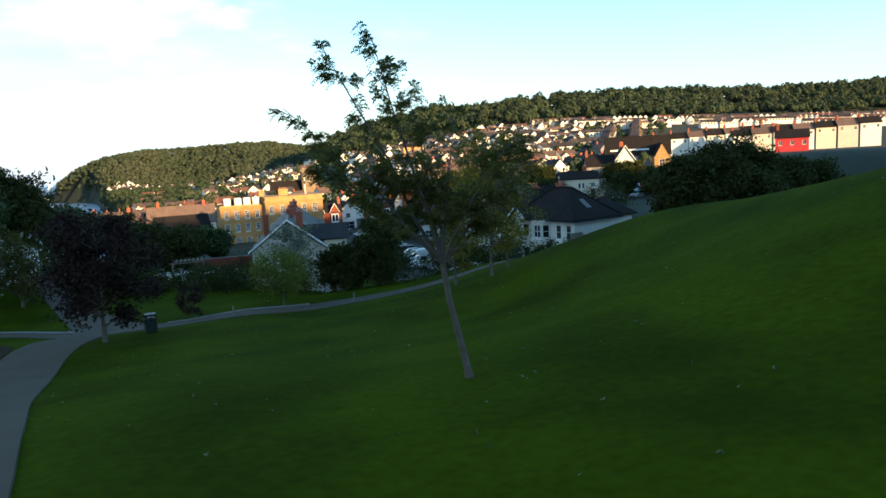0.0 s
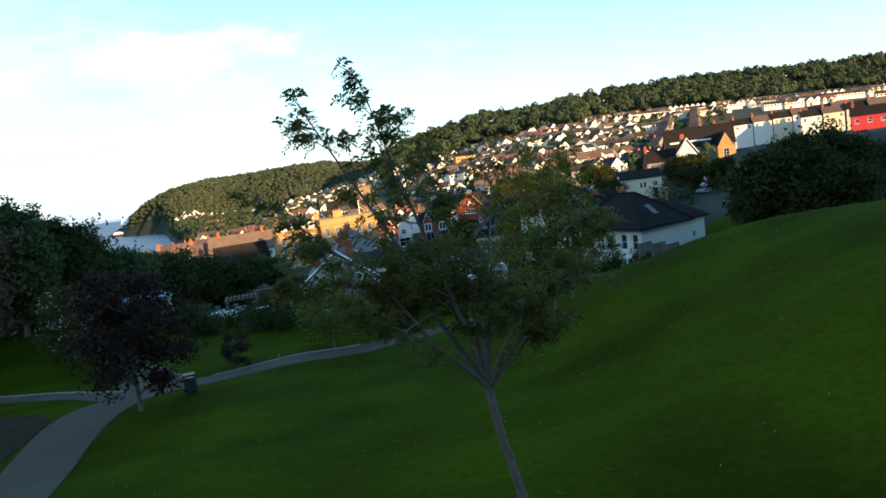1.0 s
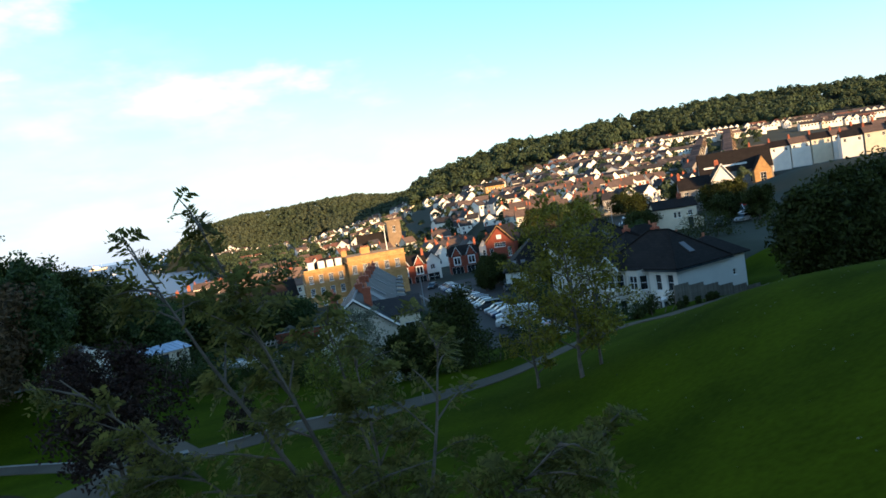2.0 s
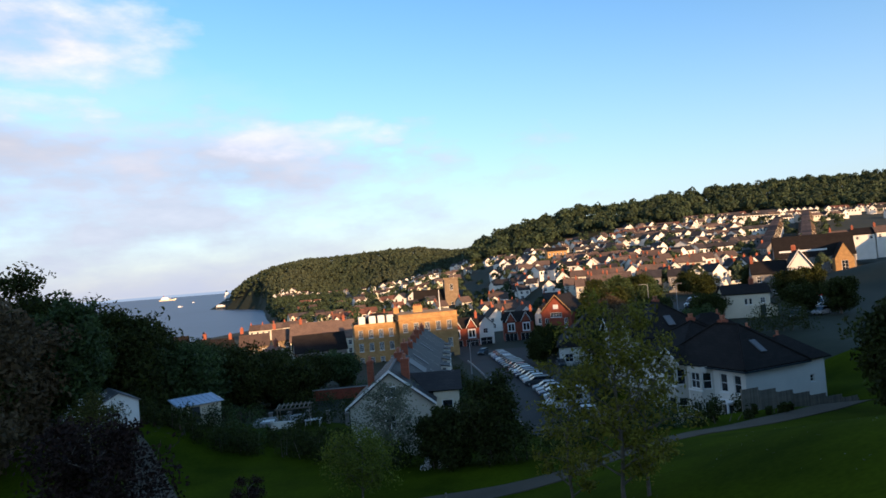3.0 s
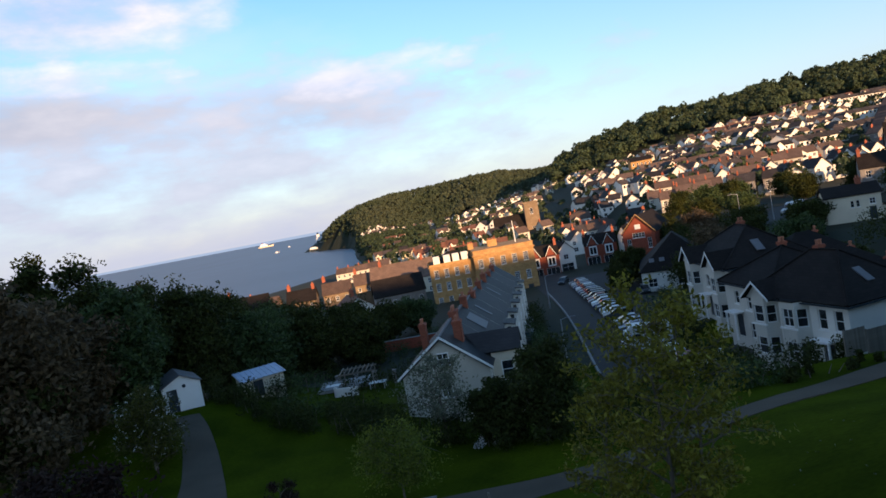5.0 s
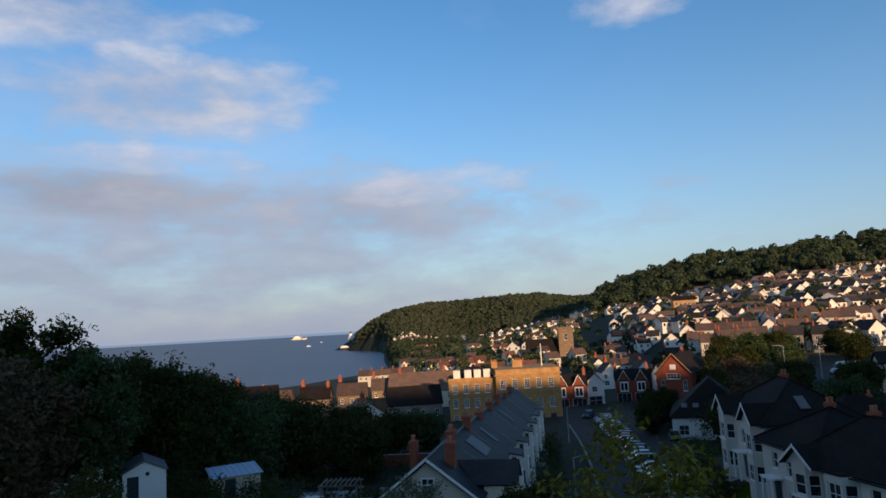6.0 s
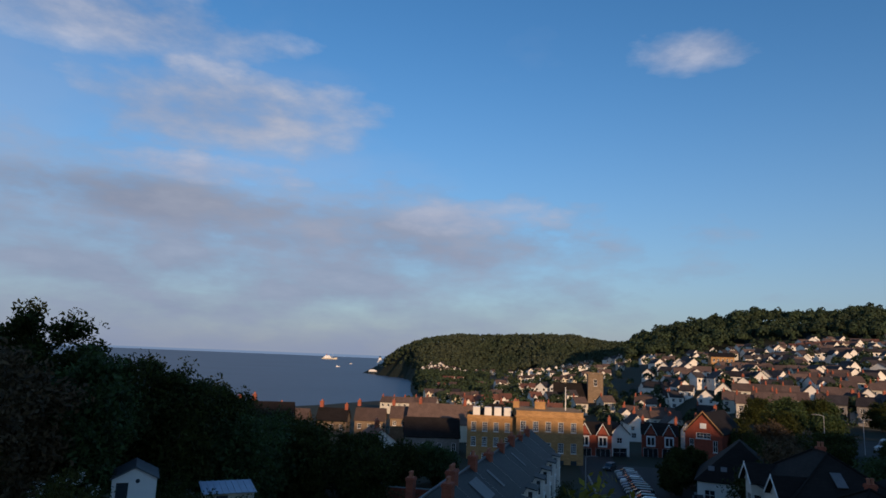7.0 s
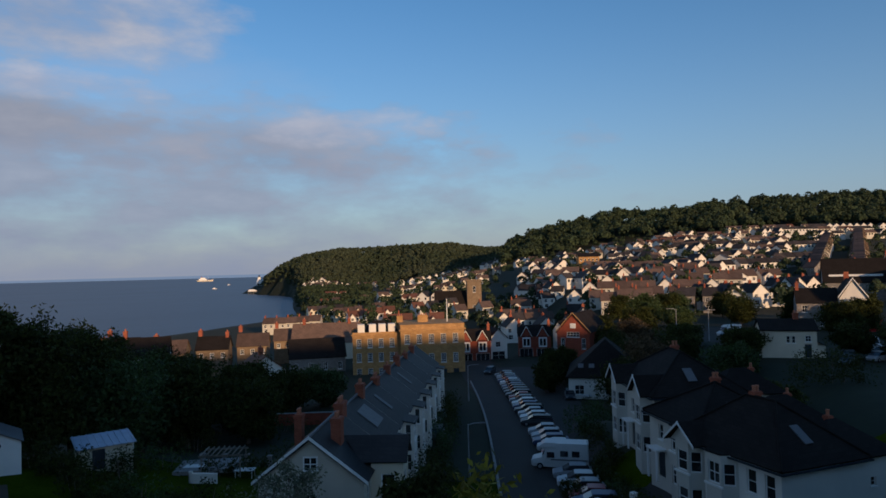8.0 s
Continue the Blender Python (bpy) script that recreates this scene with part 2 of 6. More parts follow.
def ground(x, y):
    """Height of the land: sloping park, mound, added shading hill, flat town, hillsides, headland, shore."""
    x, y = np.asarray(x, dtype=float), np.asarray(y, dtype=float)
    # park
    xl = np.where(x > -18, np.minimum(x, 10 + (x - 10) * 0.3), -18 + (x + 18) * 0.35)
    yl = np.where(y < 18, y, 18 + (y - 18) * 0.5)
    park = -4.31 + 0.088 * (xl + 6.6) - 0.089 * (yl + 6.5)
    park = park - 0.031 * np.clip(x, -45, 24) - 0.030 * np.clip(y, -30, 34)
    park = park + 3.6 * sm(-6, 12, x) * (1 - sm(8, 32, y))
    park = park + 1.1 * sm(6, -12, y) - 0.6 * sm(16, 24, y) * (1 - sm(-2, 8, x))
    park = park + 0.45 * sm(-9, -15, x) + 2.2 * sm(-24, -36, x) * sm(30, 46, y)
    # unseen hill added behind the camera to block the low sun from the near ground
    park = park + 33.2 * sm(-32, -150, y)
    # town floor with a terrace on the right, rising to the wooded hill
    way = x / np.maximum(y, 60)
    street = np.interp(y, [50, 100, 150, 190], [-13.0, -14.5, -16.0, -17.3])
    low = street + (-8.0 - street) * sm(28, 48, x) - 4.0 * sm(-25, -90, x)
    low = low + 7.0 * sm(100, 135, x) * (1 - sm(165, 225, y))
    low = low + 3.0 * sm(12, 17, x) * (1 - sm(78, 92, y)) * (1 - sm(24, 40, x))
    foot = 8 + 700 * np.interp(way, [-0.173, -0.051, 0.005, 0.111, 0.201, 0.327, 0.504, 0.78], [-0.0388, -0.0269, -0.0108, 0.0071, 0.0222, 0.0428, 0.0443, 0.0417])
    crest = -4 + 830 * np.interp(way, [-0.062, 0.038, 0.072, 0.112, 0.15, 0.236, 0.328, 0.405, 0.582, 0.891, 1.333], [-0.0259, 0.0022, 0.0343, 0.0487, 0.0586, 0.0782, 0.0778, 0.0878, 0.096, 0.0928, 0.1111])
    town = low + (foot - low) * np.clip((y - 230) / 470, 0, 1) + np.maximum(crest - foot, 0) * sm(690, 850, y)
    turn = 22 * sm(-6, -22, x) + 2 * sm(9, 20, x)
    z = park + (town - park) * sm(0, 1, (y - 28 - turn) / 36)
    z = z - 2.2 * sm(37, 43, y) * sm(10, 15, x) * (1 - sm(30, 36, x)) * (1 - sm(56, 66, y))
    # headland beyond the bay
    ridge = -9 + 1150 * np.interp(way, [-0.319, -0.301, -0.274, -0.257, -0.239, -0.187, -0.1, -0.0135, 0.039, 0.095], [-0.0294, -0.0012, 0.0179, 0.0252, 0.0313, 0.0391, 0.0421, 0.0429, 0.0363, 0.0359])
    z = z + np.maximum(ridge - z, 0) * sm(930, 1160, y - 30 * np.sin(way * 36))
    rock = np.hypot(x + 380, (y - 1222) * 0.8)
    return np.maximum(z + (-40 - z) * sm(0, 30, shore(y) - x + 8), -40 + 25 * np.exp(-(rock / 30) ** 2))


def gz(x, y):
    return float(ground(x, y))
# ---------------------------------------------------------------- materials
GRASS = material("mown_grass", (0.050, 0.067, 0.003), 0.95, 0.42, 0.22, 4.5, 0.7, second=(0.026, 0.038, 0.002), spec=0.01)
SHORE = material("land", (0.022, 0.027, 0.012), 0.95, 0.3, 0.02, 0.5, 0.4)
FLOOR = material("wood_floor", (0.030, 0.040, 0.016), 0.95, 0.3, 0.05, 0.6, 0.4)
PATH_GREY = material("path_tarmac", (0.098, 0.078, 0.056), 0.9, 0.18, 0.4, 30, 0.3, spec=0.1)
ASPHALT = material("asphalt", (0.040, 0.036, 0.031), 0.9, 0.2, 0.25, 20, 0.3)
KERB = material("concrete", (0.27, 0.26, 0.24), 0.85, 0.2, 1.0, 20, 0.3)
WATER = material("sea_water", (0.062, 0.088, 0.122), 0.45, 0.2, 0.006, 0.12, 0.6, spec=0.35)
WHITE = material("white_render", (0.76, 0.71, 0.62), 0.8, 0.12, 0.35, 20, 0.15)
# white render darkened: the shade on the street fronts is in the colour
SHADED_WHITE = material("shaded_white_render", (0.60, 0.555, 0.47), 0.85, 0.14, 0.3, 14, 0.2)
CREAM = material("cream_render", (0.66, 0.58, 0.43), 0.8, 0.1, 0.5, 20, 0.15)
GREYR = material("grey_render", (0.55, 0.50, 0.40), 0.85, 0.12, 0.6, 20, 0.2)
STONE = coursed(material("old_stone", (0.50, 0.285, 0.11), 0.9, 0.22, 0.7, 9, 0.5), 0.7, 0.32, 0.4)
BROWNSTONE = coursed(material("brown_stone", (0.27, 0.19, 0.115), 0.9, 0.25, 0.7, 9, 0.5), 0.7, 0.32, 0.4)
GREYSTONE = coursed(material("grey_stone", (0.30, 0.27, 0.24), 0.9, 0.25, 0.7, 9, 0.5), 0.6, 0.3, 0.4)
BRICK = coursed(material("red_brick", (0.31, 0.075, 0.04), 0.85, 0.2, 0.8, 14, 0.3), 0.23, 0.075, 0.3, 0.7)
CHIM = coursed(material("chimney_brick", (0.36, 0.105, 0.055), 0.85, 0.2, 1.2, 14, 0.3), 0.23, 0.075, 0.3, 0.7)
POT = material("terracotta", (0.46, 0.17, 0.09), 0.8, 0.2, 3, 25, 0.2)
# near-black slate: the deep shade on the near roofs is in its colour
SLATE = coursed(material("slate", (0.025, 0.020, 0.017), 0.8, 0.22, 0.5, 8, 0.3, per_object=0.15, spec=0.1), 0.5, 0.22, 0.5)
# lighter copy of the slate, with sunlight painted in for the town roofs
SUNLIT_SLATE = coursed(material("sunlit_town_slate", (0.066, 0.055, 0.050), 0.75, 0.25, 0.5, 8, 0.3, per_object=0.35, spec=0.15), 0.5, 0.22, 0.5)
# paler, glossier copy that paints the sky's sheen on the terrace roofs
SLATE_SHEEN = coursed(material("sheen_slate", (0.042, 0.037, 0.035), 0.65, 0.24, 0.5, 8, 0.3, per_object=0.3, spec=0.3), 0.5, 0.22, 0.5)
BROWNTILE = coursed(material("brown_tile", (0.150, 0.096, 0.068), 0.75, 0.22, 0.5, 8, 0.3, per_object=0.3), 0.4, 0.25, 0.5)
REDTILE = coursed(material("red_tile", (0.21, 0.088, 0.05), 0.75, 0.22, 0.5, 8, 0.3, per_object=0.2), 0.4, 0.25, 0.5)
LEAD = material("ridge_grey", (0.15, 0.145, 0.145), 0.6, 0.15, 2, 20, 0.1)
TRIM = material("white_paint", (0.80, 0.78, 0.73), 0.5, 0.05, 1.0, 15, 0.05)
DARKTRIM = material("dark_paint", (0.03, 0.04, 0.05), 0.4, 0.1, 1.0, 15, 0.05)
GLASS = material("window_glass", (0.02, 0.024, 0.03), 0.08, 0.1, 0.5, 4, 0.0, spec=0.9)
BARK = material("bark", (0.16, 0.125, 0.095), 0.95, 0.35, 3.0, 22, 0.8)
LEAF = material("leaf", (0.050, 0.078, 0.020), 0.65, 0.2, 0.6, 4, 0, per_island=0.45, sheer=0.25)
LEAF_DARK = material("dark_leaf", (0.042, 0.050, 0.010), 0.7, 0.2, 0.5, 4, 0, per_island=0.45, sheer=0.2, spec=0.15)
LEAF_OLIVE = material("olive_leaf", (0.080, 0.078, 0.016), 0.65, 0.25, 0.6, 4, 0, per_island=0.5, sheer=0.25, spec=0.15)
LEAF_ROWAN = material("rowan_leaf", (0.150, 0.142, 0.036), 0.65, 0.25, 0.6, 4, 0, per_island=0.45, sheer=0.55, spec=0.2)
LEAF_PURPLE = material("purple_leaf", (0.036, 0.020, 0.015), 0.65, 0.25, 0.6, 4, 0, per_island=0.5, sheer=0.2, spec=0.1)
LEAF_PALE = material("pale_leaf", (0.15, 0.16, 0.10), 0.65, 0.25, 0.6, 4, 0, per_island=0.5, sheer=0.25)
LEAF_BRIGHT = material("bright_leaf", (0.145, 0.165, 0.020), 0.65, 0.25, 0.6, 4, 0, per_island=0.45, sheer=0.3, spec=0.2)
LEAF_YOUNG = material("young_leaf", (0.195, 0.172, 0.020), 0.65, 0.25, 0.6, 4, 0, per_island=0.5, sheer=0.3, spec=0.2)
LEAF_RUST = material("rusty_leaf", (0.115, 0.075, 0.034), 0.7, 0.3, 0.6, 4, 0, per_island=0.45, sheer=0.2)
LEAF_WOOD = material("woodland_leaf", (0.042, 0.062, 0.026), 0.8, 0.3, 0.03, 1.0, 0, per_island=0.5, sheer=0.15)
# lighter, greyer woodland leaf, with the distance haze put into its colour
LEAF_HAZED = material("hazed_headland_leaf", (0.066, 0.078, 0.042), 0.85, 0.35, 0.012, 0.6, 0, second=(0.040, 0.056, 0.026), per_island=0.35, sheer=0.15)
DARK_GROUND = material("dark_brown_ground", (0.036, 0.027, 0.014), 0.95, 0.3, 0.5, 6, 0.6, spec=0.05)
CARS = [material("car_paint", c, 0.38, 0.06, 1.0, 5, 0, spec=0.35) for c in ((0.28, 0.285, 0.29), (0.12, 0.125, 0.13), (0.035, 0.038, 0.042), (0.03, 0.05, 0.11), (0.22, 0.025, 0.025), (0.56, 0.55, 0.52))]
TYRE = material("tyre", (0.025, 0.025, 0.025), 0.9, 0.1, 5, 30, 0.2)
RIM = material("alloy", (0.45, 0.45, 0.46), 0.35, 0.1, 5, 30, 0, metal=0.8)
LAMPGLASS = material("lamp_glass", (0.6, 0.6, 0.58), 0.2, 0.05, 5, 30, 0, spec=0.7)
REDGLASS = material("red_lens", (0.35, 0.02, 0.02), 0.2, 0.05, 5, 30, 0, spec=0.7)
STEEL = material("galvanised_steel", (0.34, 0.35, 0.36), 0.5, 0.12, 2, 20, 0.05, metal=0.5)
BINGREEN = material("bin_paint", (0.02, 0.035, 0.03), 0.45, 0.15, 3, 25, 0.1)
FENCE = material("fence_timber", (0.23, 0.19, 0.145), 0.9, 0.25, 1.2, 14, 0.4, per_object=0.2)
METALROOF = material("corrugated_sheet", (0.42, 0.46, 0.55), 0.45, 0.12, 1.0, 9, 0.1, metal=0.3)
REDPAINT = material("red_render", (0.55, 0.045, 0.05), 0.75, 0.12, 0.6, 15, 0.15)
FLOWER = material("white_flower", (0.62, 0.62, 0.58), 0.7, 0.1, 2, 10, 0, per_island=0.2, sheer=0.2)
# ---------------------------------------------------------------- land and sea


def graded(lo, hi, a, b, step, grow):
    """Coordinates that are close between a and b and widen outwards."""
    mid = list(np.arange(a, b + step / 2, step))
    up, s = [], step
    while (up[-1] if up else mid[-1]) < hi:
        s *= grow
        up.append((up[-1] if up else mid[-1]) + s)
    down, s = [], step
    while (down[-1] if down else mid[0]) > lo:
        s *= grow
        down.append((down[-1] if down else mid[0]) - s)
    return np.array(down[::-1] + mid + up)


gx = graded(-4200, 4200, -44, 44, 0.8, 1.055)
gy = graded(-900, 4600, -30, 70, 0.8, 1.04)
GX, GY = np.meshgrid(gx, gy)
GZ = ground(GX, GY)
rng = np.random.default_rng(3)
GZ = GZ + rng.normal(0, 0.012, GZ.shape) * (np.abs(GX) < 60)
nx, ny = len(gx), len(gy)
quad = np.arange((ny - 1) * (nx - 1))
r, c = quad // (nx - 1), quad % (nx - 1)
i0 = r * nx + c
land = bpy.data.meshes.new("ground")
land.from_pydata(np.stack([GX.ravel(), GY.ravel(), GZ.ravel()], 1).tolist(), [], np.stack([i0, i0 + 1, i0 + nx + 1, i0 + nx], 1).tolist())
land.polygons.foreach_set("use_smooth", [True] * len(land.polygons))
land.materials.append(GRASS)
land.materials.append(SHORE)
land.materials.append(FLOOR)
mx, my = GX.ravel()[i0], GY.ravel()[i0]
land.polygons.foreach_set("material_index", (((my > 66) | (mx < -60) | (my < -60)) + ((my > 60) & (GZ.ravel()[i0] > -6) & ((my > 660) & (mx > 20) | (my > 850)))).astype(int).tolist())
tagged(new("ground", land), "mown grass park sloping down to the town", "ground", kind="structure")

sea = Build()
ring = [(-4700, -300), (900, -300), (900, 4700), (-4700, 4700)]
sx, sy = np.linspace(-4700, 900, 57), np.linspace(-300, 4700, 51)
for a in range(56):
    for b in range(50):
        sea.face((sx[a], sy[b], SEA), (sx[a + 1], sy[b], SEA), (sx[a + 1], sy[b + 1], SEA), (sx[a], sy[b + 1], SEA))
tagged(part("water", sea, WATER), "calm blue grey bay reaching the horizon", "sea", kind="structure")


def ribbon(pts, widths, lift, step=0.7, thick=0.06):
    """A strip laid on the land along pts."""
    pts = [Vector((x, y, 0)) for x, y in pts]
    line, wide = [], []
    for i in range(len(pts) - 1):
        p0, p1, p2, p3 = pts[max(i - 1, 0)], pts[i], pts[i + 1], pts[min(i + 2, len(pts) - 1)]
        n = max(2, int((p2 - p1).length / step))
        for k in range(n + (i == len(pts) - 2)):
            t = k / n
            line.append(0.5 * (2 * p1 + (p2 - p0) * t + (2 * p0 - 5 * p1 + 4 * p2 - p3) * t * t + (3 * p1 - p0 - 3 * p2 + p3) * t ** 3))
            wide.append(widths[i] + (widths[i + 1] - widths[i]) * t)
    b, rows = Build(), []
    for i, p in enumerate(line):
        way = (line[min(i + 1, len(line) - 1)] - line[max(i - 1, 0)]).normalized()
        side = Vector((way.y, -way.x, 0))
        row = []
        for u in (-1.0, -0.98, -0.33, 0.33, 0.98, 1.0):
            q = p + side * wide[i] * 0.5 * u
            row.append((q.x, q.y, gz(q.x, q.y) + (lift if abs(u) < 1 else lift - thick - 0.1)))
        rows.append(row)
    v = [p for row in rows for p in row]
    f = [(i * 6 + j, i * 6 + j + 1, (i + 1) * 6 + j + 1, (i + 1) * 6 + j) for i in range(len(rows) - 1) for j in range(5)]
    b.add(v, f)
    return b
# ---------------------------------------------------------------- buildings


def holed(b, p, u, n, width, height, holes, reveal=0.14):
    """A wall face from p along u (up is z, outward is n) with recessed rectangular openings (x, z, w, h)."""
    u, n, p = Vector(u), Vector(n), Vector(p)
    up = Vector((0, 0, 1))
    xs = sorted({0.0, width, *[h[0] for h in holes], *[h[0] + h[2] for h in holes]})
    zs = sorted({0.0, height, *[h[1] for h in holes], *[h[1] + h[3] for h in holes]})
    for i in range(len(xs) - 1):
        for j in range(len(zs) - 1):
            cx, cz = (xs[i] + xs[i + 1]) / 2, (zs[j] + zs[j + 1]) / 2
            if any(h[0] < cx < h[0] + h[2] and h[1] < cz < h[1] + h[3] for h in holes):
                continue
            b.face(*[p + u * x + up * z for x, z in ((xs[i], zs[j]), (xs[i + 1], zs[j]), (xs[i + 1], zs[j + 1]), (xs[i], zs[j + 1]))])
    for x, z, w, h in holes:
        c = [p + u * a + up * d for a, d in ((x, z), (x + w, z), (x + w, z + h), (x, z + h))]
        d = -n * reveal
        for k in range(4):
            b.face(c[k], c[(k + 1) % 4], c[(k + 1) % 4] + d, c[k] + d)


def window(parent, p, u, n, w, h, frame_mat=None, bars=(1, 1), reveal=0.14, sill=True, name="window"):
    """A window in an opening: frame with glazing bars, pane and sill."""
    u, n, up = Vector(u), Vector(n), Vector((0, 0, 1))
    m = Matrix((u, -n, up)).transposed().to_4x4()
    m.translation = Vector(p) - n * (reveal - 0.02)
    key = (round(w, 2), round(h, 2), bars)
    if key not in window.made:
        f, t = Build(), min(0.09, w * 0.09)
        nx_, nz_ = bars[0] + 1, bars[1] + 1
        cells = []
        cw, ch = (w - t * 2 - (nx_ - 1) * t * 0.6) / nx_, (h - t * 2 - (nz_ - 1) * t * 0.6) / nz_
        for i in range(nx_):
            for j in range(nz_):
                cells.append((t + i * (cw + t * 0.6), t + j * (ch + t * 0.6), cw, ch))
        holed(f, (0, -0.03, 0), (1, 0, 0), (0, -1, 0), w, h, cells, 0.05)
        f.face((0, -0.03, 0), (0, -0.03, h), (0, 0.03, h), (0, 0.03, 0))
        f.face((w, -0.03, h), (w, -0.03, 0), (w, 0.03, 0), (w, 0.03, h))
        f.face((0, -0.03, h), (w, -0.03, h), (w, 0.03, h), (0, 0.03, h))
        f.face((w, -0.03, 0), (0, -0.03, 0), (0, 0.03, 0), (w, 0.03, 0))
        g = Build().box(t * 0.5, 0.0, t * 0.5, w - t * 0.5, 0.012, h - t * 0.5)
        s = Build().box(-0.08, -0.2, -0.1, w + 0.08, 0.02, -0.003)
        window.made[key] = (f.mesh("window"), g.mesh("pane"), s.mesh("sill"))
    f, g, s = window.made[key]
    fm = frame_mat or TRIM
    if not f.materials:
        f.materials.append(fm)
    ob = part(name, f, fm, parent, at=m)
    part("pane", g, GLASS, ob)
    if sill:
        part("sill", s, fm, ob)
    return ob


window.made = {}


def chimney(parent, x, y, z0, z1, w=0.9, d=0.6, pots=3, mat=None, along="x"):
    b = Build().box(x - w / 2, y - d / 2, z0, x + w / 2, y + d / 2, z1 - 0.25)
    b.box(x - w / 2 - 0.06, y - d / 2 - 0.06, z1 - 0.25, x + w / 2 + 0.06, y + d / 2 + 0.06, z1 - 0.08)
    b.box(x - w / 2 - 0.02, y - d / 2 - 0.02, z1 - 0.08, x + w / 2 + 0.02, y + d / 2 + 0.02, z1)
    ob = part("chimney", b, mat or CHIM, parent)
    for k in range(pots):
        o = (k - (pots - 1) / 2) * (max(w, d) / max(pots, 1)) * 0.9
        px, py = (x + o, y) if w >= d else (x, y + o)
        part("chimney_pot", Build().tube([(px, py, z1 - 0.02), (px, py, z1 + 0.28), (px, py, z1 + 0.3), (px, py, z1 + 0.42)], [0.13, 0.11, 0.14, 0.13], 8), POT, ob)
    return ob


def gable_roof(b, x0, x1, y0, y1, z, rise, axis="x", over=0.35, thick=0.14):
    """Two sloping slabs; the ridge runs along axis."""
    if axis == "x":
        ym = (y0 + y1) / 2
        k = rise / (ym - y0)
        e = z - over * k
        a, c = x0 - over, x1 + over
        b.slab([(a, y0 - over, e), (c, y0 - over, e), (c, ym, z + rise), (a, ym, z + rise)], thick)
        b.slab([(c, y1 + over, e), (a, y1 + over, e), (a, ym, z + rise), (c, ym, z + rise)], thick)
    else:
        xm = (x0 + x1) / 2
        k = rise / (xm - x0)
        e = z - over * k
        a, c = y0 - over, y1 + over
        b.slab([(x0 - over, c, e), (x0 - over, a, e), (xm, a, z + rise), (xm, c, z + rise)], thick)
        b.slab([(x1 + over, a, e), (x1 + over, c, e), (xm, c, z + rise), (xm, a, z + rise)], thick)


def hip_roof(b, x0, x1, y0, y1, z, rise, over=0.45, thick=0.14):
    x0, x1, y0, y1 = x0 - over, x1 + over, y0 - over, y1 + over
    half = min(x1 - x0, y1 - y0) / 2
    if x1 - x0 >= y1 - y0:
        r0, r1 = (x0 + half, (y0 + y1) / 2, z + rise), (x1 - half, (y0 + y1) / 2, z + rise)
        b.slab([(x0, y0, z), (x1, y0, z), r1, r0], thick)
        b.slab([(x1, y1, z), (x0, y1, z), r0, r1], thick)
        b.slab([(x0, y1, z), (x0, y0, z), r0], thick)
        b.slab([(x1, y0, z), (x1, y1, z), r1], thick)
    else:
        r0, r1 = ((x0 + x1) / 2, y0 + half, z + rise), ((x0 + x1) / 2, y1 - half, z + rise)
        b.slab([(x0, y1, z), (x0, y0, z), r0, r1], thick)
        b.slab([(x1, y0, z), (x1, y1, z), r1, r0], thick)
        b.slab([(x0, y0, z), (x1, y0, z), r0], thick)
        b.slab([(x1, y1, z), (x0, y1, z), r1], thick)
    return r0, r1


SIDES = {"front": ((1, 0, 0), (0, -1, 0)), "right": ((0, 1, 0), (1, 0, 0)), "back": ((-1, 0, 0), (0, 1, 0)), "left": ((0, -1, 0), (-1, 0, 0))}


def block(parent, x0, x1, y0, y1, h, mat, openings=None, gables=(), rise=0.0, low=-2.5, bars=(1, 1), frame_mat=None, name="wall", label="", sill=True):
    """Outer walls of a rectangular block with windows (x, z, w, h) and doors by side; gables fill the named ends."""
    b = Build()
    starts = {"front": (x0, y0), "right": (x1, y0), "back": (x1, y1), "left": (x0, y1)}
    openings = openings or {}
    for side, (u, n) in SIDES.items():
        width = (x1 - x0) if side in ("front", "back") else (y1 - y0)
        sx_, sy_ = starts[side]
        holes = [o[:4] for o in openings.get(side, [])]
        holed(b, (sx_, sy_, 0), u, n, width, h, holes)
        b.face(*[Vector((sx_, sy_, z)) + Vector(u) * a for a, z in ((0, low), (width, low), (width, 0), (0, 0))])
        if side in gables:
            p, uu = Vector((sx_, sy_, h)), Vector(u)
            b.face(p, p + uu * width, p + uu * width / 2 + Vector((0, 0, rise)))
    wall = part(name, b, mat, parent, label)
    for side, items in openings.items():
        u, n = SIDES[side]
        sx_, sy_ = starts[side]
        for o in items:
            p = Vector((sx_, sy_, o[1])) + Vector(u) * o[0]
            if len(o) > 4 and o[4] == "door":
                m = Matrix((Vector(u), -Vector(n), Vector((0, 0, 1)))).transposed().to_4x4()
                m.translation = p - Vector(n) * 0.1
                d = Build().box(0, 0, 0, o[2], 0.05, o[3]).box(o[2] * 0.15, -0.02, o[3] * 0.1, o[2] * 0.85, 0, o[3] * 0.42).box(o[2] * 0.15, -0.02, o[3] * 0.52, o[2] * 0.85, 0, o[3] * 0.9)
                part("door", d, DARKTRIM, parent, at=m)
            else:
                window(parent, p, u, n, o[2], o[3], frame_mat, o[4] if len(o) > 4 else bars, sill=sill)
    return wall


def row_windows(width, count, z, w, h, margin=0.8):
    gap = (width - 2 * margin - count * w) / max(count - 1, 1)
    return [(margin + k * (w + gap), z, w, h) for k in range(count)] if count > 1 else [((width - w) / 2, z, w, h)]
# ---------------------------------------------------------------- plants


